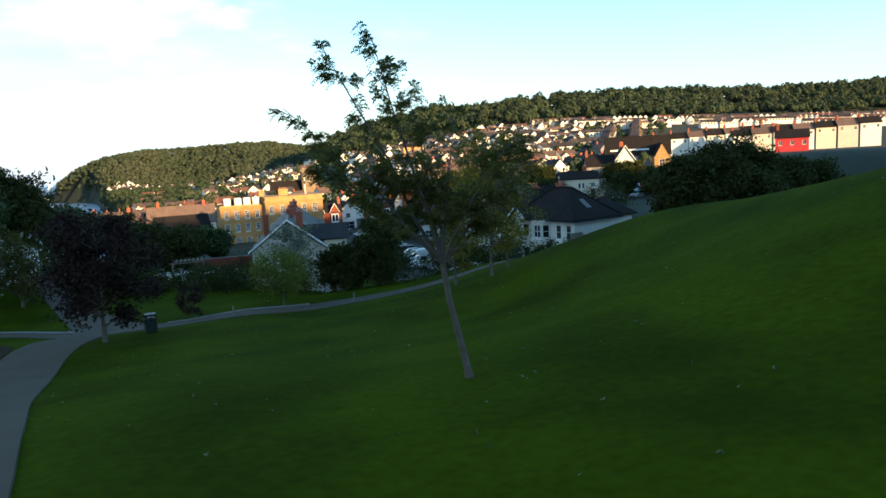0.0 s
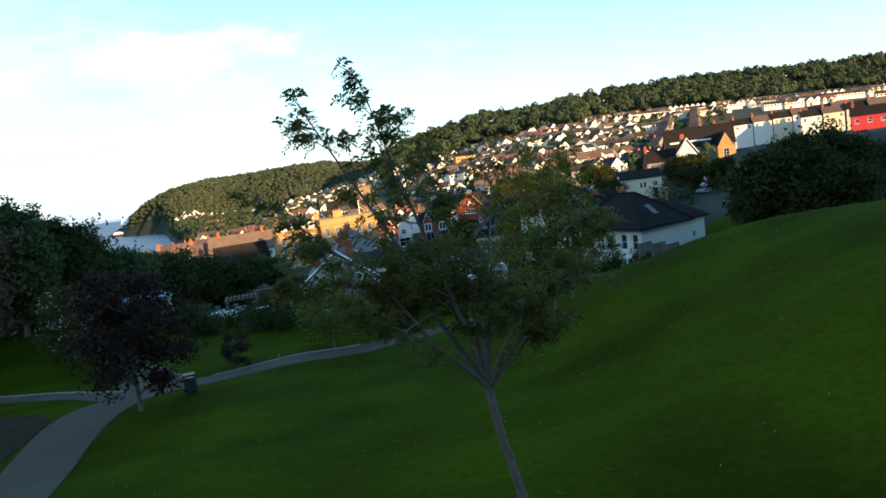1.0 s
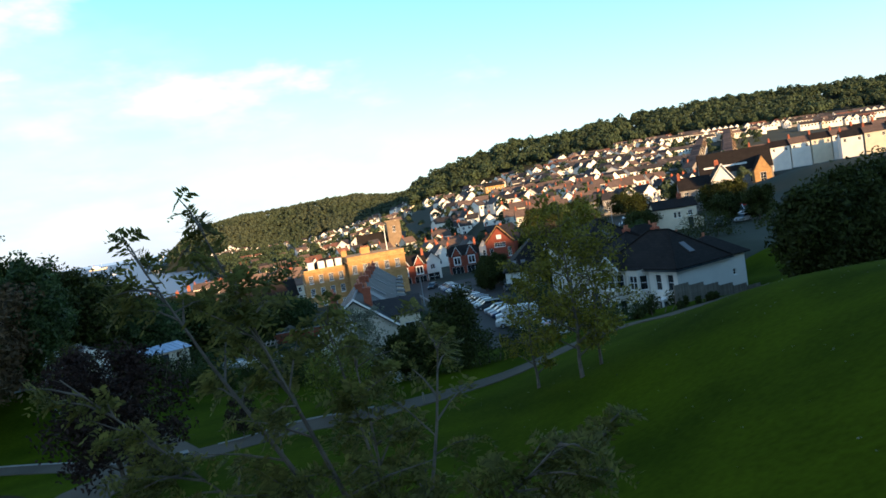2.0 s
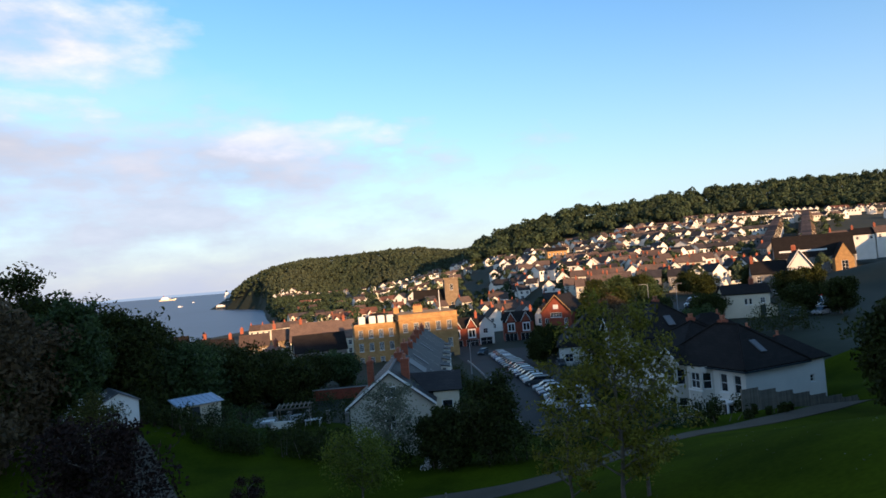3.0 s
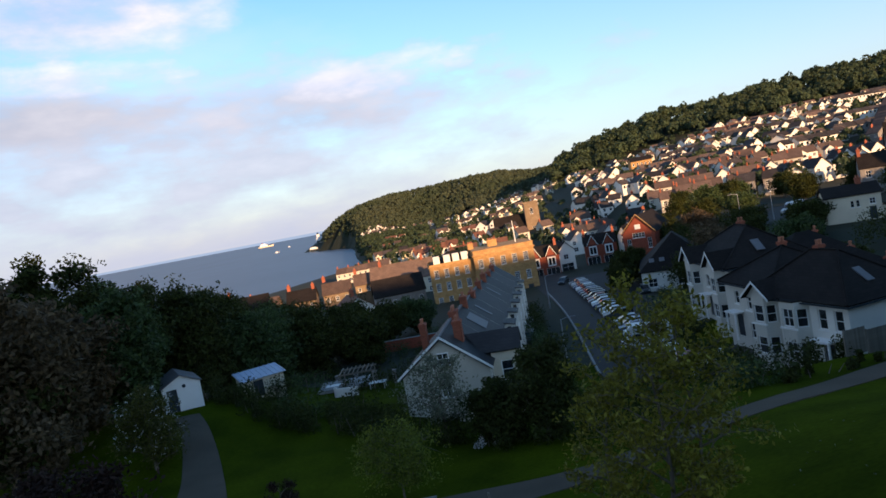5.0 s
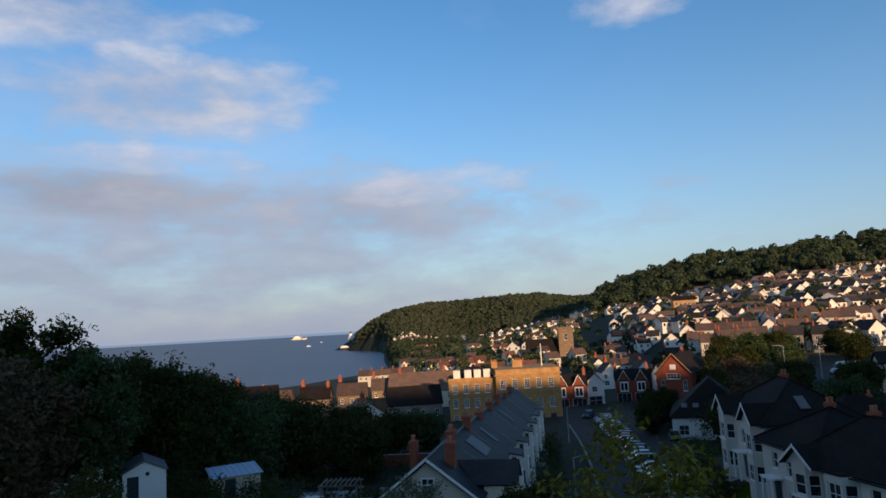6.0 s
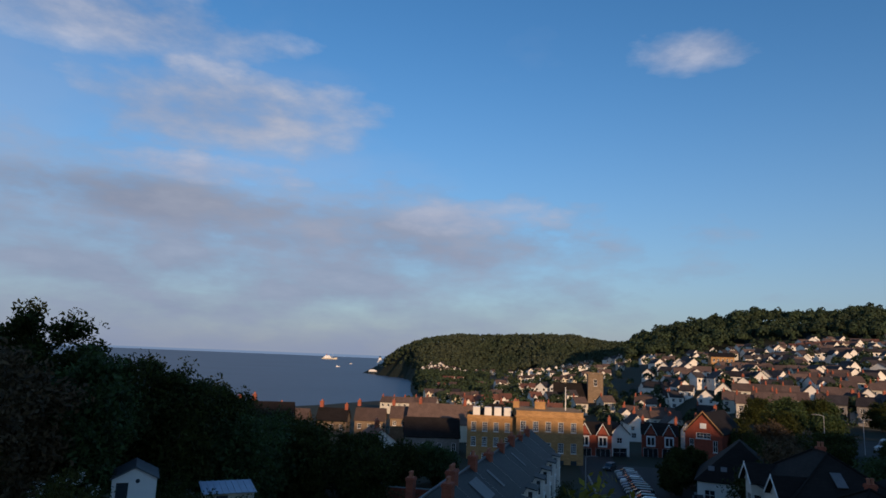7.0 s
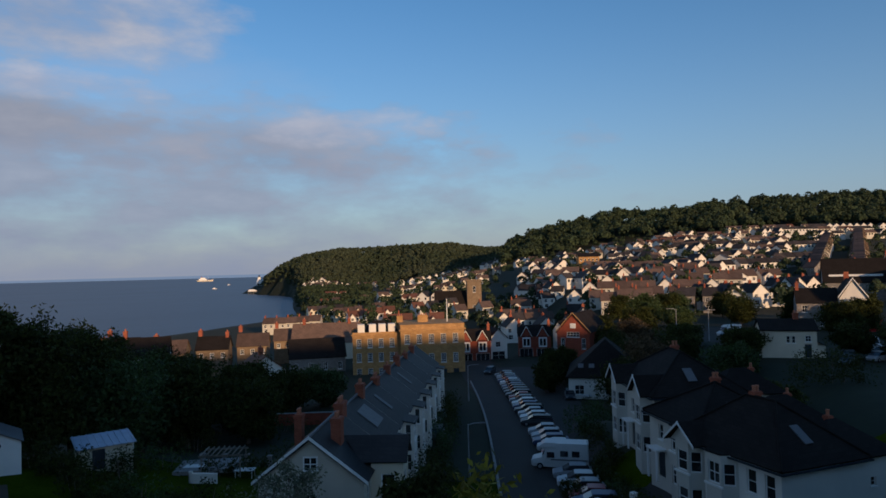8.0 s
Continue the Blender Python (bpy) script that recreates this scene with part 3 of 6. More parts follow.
def leaves(b, centre, n, spread, size, rng, flat=0.8):
    """n small bent leaf faces round a centre."""
    c = np.asarray(centre)
    off = rng.normal(0, 1, (n, 3))
    off /= np.maximum(1, np.linalg.norm(off, axis=1) / 1.6)[:, None]
    pos = c + off * np.array([spread, spread, spread * flat])
    a = rng.normal(0, 1, (n, 3))
    a /= np.linalg.norm(a, axis=1)[:, None]
    o = np.cross(a, rng.normal(0, 1, (n, 3)))
    o /= np.linalg.norm(o, axis=1)[:, None]
    s = size * rng.uniform(0.6, 1.4, (n, 1))
    i = len(b.v)
    p = np.stack([pos - a * s, pos + o * s * 0.45, pos + a * s, pos - o * s * 0.45], 1).reshape(-1, 3)
    b.v += p.tolist()
    b.f += [(i + 4 * k, i + 4 * k + 1, i + 4 * k + 2, i + 4 * k + 3) for k in range(n)]


def tree(name, label, x, y, high, wide, mat, seed, trunk=0.25, clear=0.28, limbs=9, twigs=5, per=26, leaf=0.16, loose=0.42, lean=(0.0, 0.0), shape=1.0, z=None, sink=0.15, category="tree"):
    """A tapered trunk with limbs and twigs, and a crown of many separate leaves round the twig ends."""
    rng = np.random.default_rng(seed)
    base = thing(name, label, category, pose(x, y, (gz(x, y) if z is None else z) - sink, 0, 0, 0))
    wood, crown = Build(), Build()
    top = Vector((lean[0], lean[1], high * 0.86))
    spine = [Vector((0, 0, 0)) + top * t + Vector((rng.normal(0, 0.02), rng.normal(0, 0.02), 0)) * high * t for t in (0, 0.12, 0.3, 0.5, 0.72, 1.0)]
    wood.tube(spine, [trunk * s for s in (1.25, 0.85, 0.72, 0.52, 0.3, 0.1)], 8)
    ends = [(spine[-1] + Vector((0, 0, high * 0.05)), wide * 0.12)]
    for k in range(limbs):
        t = clear + (0.95 - clear) * (k + rng.uniform(0, 0.9)) / limbs
        seg = min(int(t * 5), 4)
        start = spine[seg].lerp(spine[seg + 1], t * 5 - seg) if seg < 5 else spine[-1]
        ang = k * 2.4 + rng.uniform(-0.5, 0.5)
        reach = wide * (0.55 + 0.45 * math.sin(math.pi * min(1, (t - clear) / (1 - clear) * 0.9 + 0.12)) ** shape) * rng.uniform(0.7, 1.05)
        way = Vector((math.cos(ang), math.sin(ang), rng.uniform(0.45, 1.0)))
        end = start + Vector((way.x * reach, way.y * reach, way.z * reach * 0.62))
        mid = start.lerp(end, 0.5) + Vector((0, 0, reach * 0.1))
        r0 = trunk * 0.42 * (1.1 - t)
        wood.tube([start, mid, end], [r0 + 0.015, r0 * 0.6 + 0.01, 0.008], 5)
        for j in range(twigs):
            f = rng.uniform(0.35, 1.0)
            s = start.lerp(mid, f * 2) if f < 0.5 else mid.lerp(end, f * 2 - 1)
            tip = s + Vector((rng.normal(0, 0.33), rng.normal(0, 0.33), rng.normal(0.2, 0.28))) * reach * 0.75
            wood.tube([s, s.lerp(tip, 0.6) + Vector((0, 0, 0.03)), tip], [0.014 + r0 * 0.2, 0.01, 0.005], 4)
            ends.append((tip, loose * reach * 0.42))
            ends.append((s.lerp(tip, 0.55), loose * reach * 0.36))
        ends.append((end, loose * reach * 0.45))
    for p, s in ends:
        leaves(crown, p, int(per * rng.uniform(0.5, 1.5)), max(s, 0.12), leaf, rng)
    part("trunk", wood, BARK, base)
    part("crown", crown, mat, base)
    return base


def rowan(x, y):
    """A young vase-shaped tree: leaning trunk, five leaders from a low fork, side shoots ending in sprays of paired leaflets."""
    rng = np.random.default_rng(21)
    base = thing("rowan_tree", "young rowan tree with sparse grey green leaves on the lawn", "tree", pose(x, y, gz(x, y) - 0.12))
    wood, crown = Build(), Build()
    fork = Vector((-0.42, 0.1, 2.45))
    wood.tube([(0, 0, 0), (-0.05, 0, 0.35), (-0.2, 0.03, 1.1), (-0.33, 0.06, 1.75), fork], [0.11, 0.074, 0.066, 0.06, 0.056], 9)

    def spray(p, way):
        """One compound leaf: a thin stalk with leaflets in pairs."""
        way = way.normalized()
        side = way.cross(Vector((rng.normal(), rng.normal(), 1.4))).normalized()
        for k in range(5):
            q = p + way * (0.035 + 0.034 * k) + Vector((0, 0, -0.010 * k * k * 0.4))
            for sgn in (-1, 1):
                d = (side * sgn + way * 0.45 + Vector((0, 0, rng.normal(-0.15, 0.2)))).normalized()
                n = d.cross(way).normalized().cross(d)
                a = 0.075 * rng.uniform(0.75, 1.2)
                crown.face(q, q + d * a * 0.5 + n * a * 0.2, q + d * a, q + d * a * 0.5 - n * a * 0.2)

    leaders = [((-2.0, 0.3, 4.2), 0.044), ((-1.2, -0.4, 4.2), 0.042), ((-2.7, 0.4, 3.1), 0.034), ((-0.4, 0.2, 3.3), 0.034), ((0.6, 0.6, 2.8), 0.04), ((1.7, -0.3, 2.0), 0.036), ((-0.3, 1.3, 2.7), 0.036), ((-2.2, -0.8, 1.9), 0.034), ((1.1, -1.1, 2.3), 0.032), ((1.9, 0.7, 1.3), 0.03)]
    for (ax, ay, az), r in leaders:
        end = fork + Vector((ax, ay, az))
        pts = [fork.lerp(end, t) + Vector((rng.normal(0, 0.05), rng.normal(0, 0.05), 0.55 * t * (1 - t))) for t in (0, 0.2, 0.45, 0.7, 1.0)]
        pts[0] = fork
        wood.tube(pts, [r, r * 0.8, r * 0.55, r * 0.34, 0.006], 6)
        length = (end - fork).length
        for k in range(int(8 + length * 4)):
            t = rng.uniform(0.13, 1.0) ** 0.75
            i = min(int(t * 4), 3)
            s = pts[i].lerp(pts[i + 1], t * 4 - i)
            out = Vector((ax * 0.35 + rng.normal(0, 0.75), ay * 0.35 + rng.normal(0, 0.75), rng.uniform(0.1, 1.0))).normalized()
            reach = rng.uniform(0.3, 0.85) * (1.25 - 0.6 * t)
            tip = s + out * reach
            wood.tube([s, s.lerp(tip, 0.5) + Vector((0, 0, 0.03)), tip], [0.012, 0.008, 0.004], 4)
            for _ in range(int(rng.uniform(11, 20) * (0.85 if t > 0.75 else 1.15))):
                f = rng.uniform(0.25, 1.0)
                spray(s.lerp(tip, f), out + Vector((rng.normal(0, 0.8), rng.normal(0, 0.8), rng.normal(0.0, 0.6))))
    part("trunk", wood, BARK, base)
    part("crown", crown, LEAF_ROWAN, base)
    return base


def shrub(name, label, x, y, high, wide, deep, mat, seed, n=900, leaf=0.13, turn=0.0, category="shrub", z=None):
    """A mass of leaves over a few stems, denser at its skin, with an uneven top."""
    rng = np.random.default_rng(seed)
    base = thing(name, label, category, pose(x, y, (gz(x, y) if z is None else z) - 0.1, 0, 0, turn))
    crown = Build()
    for k in range(3):
        px, py = rng.uniform(-0.35, 0.35) * wide, rng.uniform(-0.35, 0.35) * deep
        part("stem", Build().tube([(px * 0.7, py * 0.7, 0), (px, py, high * 0.7)], [0.05, 0.015], 5), BARK, base)
    lumps = max(6, int(wide * deep * 0.9))
    for k in range(lumps):
        px, py = rng.uniform(-0.5, 0.5) * wide, rng.uniform(-0.5, 0.5) * deep
        edge = 1 - 0.45 * (abs(px) / wide * 2) ** 3
        for lz in np.arange(0.25, 1.0, 0.3):
            leaves(crown, (px, py, high * lz * edge * rng.uniform(0.75, 1.12)), max(3, n // (lumps * 3)), min(0.55, high * 0.17), leaf, rng)
    part("foliage", crown, mat, base)
    return base


def woodland(name, label, spots, mat, seed, size=(4.5, 7.5), faces=110, leaf=0.9):
    """Many far crowns in one mesh: leaf clumps over uneven domes, with trunks below."""
    rng = np.random.default_rng(seed)
    v, f = [], []
    n0 = 0
    for x, y in spots:
        s = rng.uniform(*size)
        z = gz(x, y)
        tall = s * rng.uniform(1.2, 1.6)
        k = faces
        d = rng.normal(0, 1, (k, 3))
        d /= np.linalg.norm(d, axis=1)[:, None]
        d[:, 2] = np.abs(d[:, 2]) * 1.0 - 0.25
        lump = 0.78 + 0.22 * np.sin(d[:, :1] * 4 + x) * np.cos(d[:, 1:2] * 4 + y)
        pos = np.array([x, y, z + tall * 0.55]) + d * lump * np.array([s * 0.62, s * 0.62, tall * 0.55])
        nrm = d + rng.normal(0, 0.4, (k, 3))
        nrm /= np.linalg.norm(nrm, axis=1)[:, None]
        a = np.cross(nrm, rng.normal(0, 1, (k, 3)))
        a /= np.linalg.norm(a, axis=1)[:, None]
        o = np.cross(nrm, a)
        q = leaf * rng.uniform(0.6, 1.3, (k, 1)) * s / 6
        v.append(np.stack([pos - a * q, pos + o * q * 0.8, pos + a * q, pos - o * q * 0.8], 1).reshape(-1, 3))
        f.append(n0 + np.arange(4 * k).reshape(-1, 4))
        n0 += 4 * k
    me = bpy.data.meshes.new(name)
    me.from_pydata(np.concatenate(v).tolist(), [], np.concatenate(f).tolist())
    me.materials.append(mat)
    return tagged(new(name, me), label, "trees", kind="stuff")
# ---------------------------------------------------------------- paths, roads, car park
PATHS = [
    ([(-8.5, -50), (-11.5, -34), (-14.5, -20), (-17.1, -11), (-18.9, -5.2), (-20.75, 2), (-22.35, 8.5), (-23.3, 14.5), (-22.6, 19.5), (-19.6, 21.9), (-15, 23.0), (-9.5, 24.0), (-3, 24.6), (2.4, 25.6), (8.5, 27.8), (15, 31.2), (21.6, 34.9), (34, 43)], [2.4] * 6 + [2.8, 3.4, 4.2, 4.2, 3.8, 3.4] + [2.4] * 6),
    ([(-21.8, 20.5), (-24.2, 27), (-27.8, 35), (-31.8, 42.5), (-35.2, 47.5)], [6.4, 3.8, 2.9, 2.4, 2.2]),
    ([(-22.6, 18.2), (-26, 23.6), (-31, 27), (-44, 33)], [2.2, 2.0, 1.8, 1.8]),
]
for pts, widths in PATHS:
    tagged(part("footpath", ribbon(pts, widths, 0.05), PATH_GREY), "pale grey tarmac footpath through the park", "footpath", kind="structure")
for pts in ([(-19.2, 24.0), (-15.2, 25.0), (-9.6, 25.9)], [(-24.6, 23.6), (-26.6, 24.9), (-31.4, 28.1), (-44, 34.1)]):
    tagged(part("kerb", ribbon(pts, [0.14] * len(pts), 0.11), KERB), "thin pale concrete edging beside the path", "kerb", kind="structure")

tagged(part("dark_strip", ribbon([(-26.3, 0), (-27.4, 8), (-28.7, 15), (-31.7, 20)], [7.6, 6.8, 6.2, 4.0], 0.03), DARK_GROUND), "dark brown strip of ground beside the path", "flower bed", kind="structure")
tagged(part("pavement", ribbon([(40, 112), (47, 126), (53, 142), (57, 158)], [9, 12, 13, 10], 0.05, 2.0), ASPHALT), "worn asphalt of the upper car park", "car park", kind="structure")
road = ribbon([(5.2, 52), (5.4, 66), (5.6, 90), (5.4, 112), (4.2, 130), (3.6, 150), (2.5, 185), (2, 215)], [4.6, 5, 5.4, 5.8, 7, 9, 8, 7], 0.03, 2.0)
tagged(part("road", road, ASPHALT), "dark asphalt road beside the car park", "road", kind="structure")
park_floor = Build()
for i in range(13):
    for j in range(6):
        xa, xb = 6.9 + j * 2, 8.9 + j * 2
        ya, yb = 52 + i * 8, 60 + i * 8
        park_floor.face(*[(px, py, gz(px, py) + 0.045) for px, py in ((xa, ya), (xb, ya), (xb, yb), (xa, yb))])
tagged(part("pavement", park_floor, ASPHALT), "worn asphalt car park surface", "car park", kind="structure")
tagged(part("kerb", ribbon([(3.0, 60), (3.0, 90), (2.4, 112), (1.2, 134)], [0.26] * 4, 0.3, 2.0, 0.5), KERB), "low pale stone wall edging the road", "wall", kind="structure")
# ---------------------------------------------------------------- the long stone building
def stone_building():
    base = thing("stone_building", "large three storey Georgian stone building with parapet", "building", pose(-24.9, 146.6, -18.0, 0, 0, 9))
    low = [(0.9 + 2.5 * k, z, 1.1, 2.0) for k in range(4) for z in (1.4, 4.9, 8.1)]
    block(base, 0, 10.8, 1.6, 13, 11.6, STONE, {"front": low, "left": row_windows(11.4, 3, 4.9, 1.1, 2.0) + row_windows(11.4, 3, 8.1, 1.1, 2.0)}, bars=(2, 3), label="weathered grey stone wing", low=-3)
    high = [(0.9 + 2.75 * k, z, 1.2, 2.1) for k in range(5) for z in (4.4, 8.8)] + [(0.9, 0.8, 1.2, 2)] + [(0.9 + 2.75 * k, 0.2, 1.3, 2.7, "door") for k in range(1, 5)]
    block(base, 10.8, 25.4, -0.4, 13, 13.0, STONE, {"front": high, "right": row_windows(13.4, 4, 4.4, 1.2, 2.1) + row_windows(13.4, 4, 8.8, 1.2, 2.1)}, bars=(2, 3), label="golden stone main front", low=-3)
    part("cornice", Build().box(10.5, -0.75, 11.7, 25.7, 13.2, 12.0).box(10.7, -0.5, 13.0, 25.5, 13.1, 13.15), STONE, base)
    part("cornice", Build().box(-0.3, 1.3, 10.9, 10.5, 13.2, 11.1), STONE, base)
    part("string_course", Build().box(10.75, -0.48, 7.6, 25.45, -0.38, 7.85), STONE, base)
    roof = Build().box(0.3, 1.9, 11.1, 10.8, 12.7, 11.3).box(11.1, 0, 12.2, 25.1, 12.7, 12.4)
    hip_roof(roof, 2, 10.6, 5.6, 12, 11.3, 2.4, 0.2)
    part("roof", roof, SLATE, base)
    for x in (1.2, 3.8, 6.0, 8.2):
        part("roof_box", Build().box(x, 2.6, 11.2, x + 1.6, 4.6, 13.3, 0.05), WHITE, base, "white rendered roof dormer box")
    chimney(base, 16.5, 6, 12.2, 14.8, 2.4, 0.8, 4, STONE)
    chimney(base, 11.2, 8, 11.2, 14.6, 1.4, 0.8, 3, STONE)
    part("flagpole", Build().can(22.2, 5.0, 12.3, 18.4, 0.14, 0.08), TRIM, base)


stone_building()


# ---------------------------------------------------------------- the near terrace, seen from its gable end
def terrace():
    """Terrace of seven houses running away from the gable; each house is a thing."""
    m0 = pose(-14.1, 43.9, -11.5, 0, 0, -2.2)
    deep, eave, rise = 7.2, 5.6, 2.75
    for k in range(8):
        w = 8.2
        m = m0 @ pose(0, k * w, -0.26 * k, 0, 0, 0)
        first = k == 0
        base = thing("terraced_house", "end of terrace house with grey rendered gable and slate roof" if first else "white fronted terraced house with slate roof and brick chimneys", "house", m, group="near terrace")
        front = [(3.0, 3.4, 0.95, 1.2), (3.2, 0.5, 0.9, 1.5)] if first else []
        side = [(1.0, 3.3, 1.0, 1.5), (1.0, 0.4, 1.0, 2.1, "door"), (5.4, 3.4, 1.0, 1.4)]
        block(base, 0, deep, 0.004 * (k > 0), w - 0.004, eave, GREYR if first else WHITE, {"front": front, "right": side, "left": [(1.5, 3.2, 1.0, 1.3), (5, 3.2, 1.0, 1.3)]}, gables=("front", "back"), rise=rise, low=-3)
        roof = Build()
        gable_roof(roof, 0, deep, 0.3 if k else 0, w - 0.35, eave, rise, "y", 0.3)
        part("roof", roof, SLATE_SHEEN, base)
        part("ridge_tiles", Build().tube([(deep / 2, -0.3 if first else 0, eave + rise + 0.08), (deep / 2, w, eave + rise + 0.08)], [0.11, 0.11], 6), LEAD, base)
        # projecting two storey bay with its own gable on the street side
        out = 2.3 if first else 1.2
        bay = Build()
        holed(bay, (deep + out, 2.6, -2), (0, 1, 0), (1, 0, 0), 2.6, eave + (2.5 if first else 1.75), [(0.3, 2.8, 2.0, 1.5), (0.3, 5.5, 2.0, 1.6)])
        for yy, nn in ((2.6, -1), (5.2, 1)):
            p, u = ((deep, yy, -2), (1, 0, 0)) if nn < 0 else ((deep + out, yy, -2), (-1, 0, 0))
            holed(bay, p, u, (0, nn, 0), out, eave + (2.5 if first else 1.75), [(out * 0.3, 2.8, out * 0.45, 1.5), (out * 0.3, 5.5, out * 0.45, 1.6)])
        if first:
            bay.face((deep + out, 2.6, eave + 0.5), (deep + out, 5.2, eave + 0.5), (deep + out, 3.9, eave + 1.75))
        part("bay", bay, CREAM if first else WHITE, base, "pale painted two storey bay")
        for z, h in ((0.8, 1.5), (3.5, 1.6)):
            window(base, (deep + out, 2.9, z), (0, 1, 0), (1, 0, 0), 2.0, h, bars=(2, 1))
            window(base, (deep + out * 0.3, 2.6, z), (1, 0, 0), (0, -1, 0), out * 0.45, h, bars=(0, 1))
        broof = Build()
        e, tip = eave + 0.5, deep + out + 0.3
        if first:
            broof.slab([(tip, 2.3, e - 0.1), (tip, 3.9, e + 1.4), (deep - 2.2, 3.9, e + 1.4), (deep - 0.6, 2.3, e - 0.1)], 0.12)
            broof.slab([(tip, 5.5, e - 0.1), (deep - 0.6, 5.5, e - 0.1), (deep - 2.2, 3.9, e + 1.4), (tip, 3.9, e + 1.4)], 0.12)
        else:
            broof.slab([(deep + out + 0.2, 2.4, eave - 0.3), (deep + out + 0.2, 5.4, eave - 0.3), (deep, 5.4, eave - 0.02), (deep, 2.4, eave - 0.02)], 0.1)
            part("party_wall", Build().slab([(deep / 2, -0.16, eave + rise + 0.12), (deep + 0.25, -0.16, eave + 0.0), (deep + 0.25, 0.16, eave + 0.0), (deep / 2, 0.16, eave + rise + 0.12)], 0.1), LEAD, base, "pale party wall coping")
        part("bay_roof", broof, SLATE_SHEEN, base)
        if first:
            barge = Build()
            for s in (0, 1):
                x0, x1 = (-0.35, deep / 2) if not s else (deep + 0.35, deep / 2)
                z0, z1 = eave - 0.3, eave + rise - 0.02
                a, c = Vector((x0, -0.42, z0)), Vector((x1, -0.42, z1))
                barge.slab([a, c, c + Vector((0, 0, 0.22)), a + Vector((0, 0, 0.22))], 0.06)
            part("bargeboard", barge, TRIM, base)
            window(base, (3.1, -0.05, 6.1), (1, 0, 0), (0, -1, 0), 1.0, 1.0, reveal=0.0)
            chimney(base, deep / 2 - 2.3, 5.4, eave + 0.6, eave + rise + 0.4, 0.55, 0.8, 2)
        chimney(base, deep / 2 + (1.2 if first else 0.2), 2.8 if first else 0.05, eave + 1.0, eave + rise + (0.7 if first else 0.7 + 0.25 * (k % 3)), 0.7, 1.5 if k % 2 else 1.0, 4 if k % 2 else 2)
        if k in (1, 2, 4):
            sky = Build().slab([(deep * 0.62, 3.4, eave + rise * 0.76 + 0.1), (deep * 0.86, 3.4, eave + rise * 0.28 + 0.1), (deep * 0.86, 6.6 if k == 1 else 4.2, eave + rise * 0.28 + 0.1), (deep * 0.62, 6.6 if k == 1 else 4.2, eave + rise * 0.76 + 0.1)], 0.05)
            part("rooflight", sky, LEAD, base, "pale rooflight in the slates")


terrace()


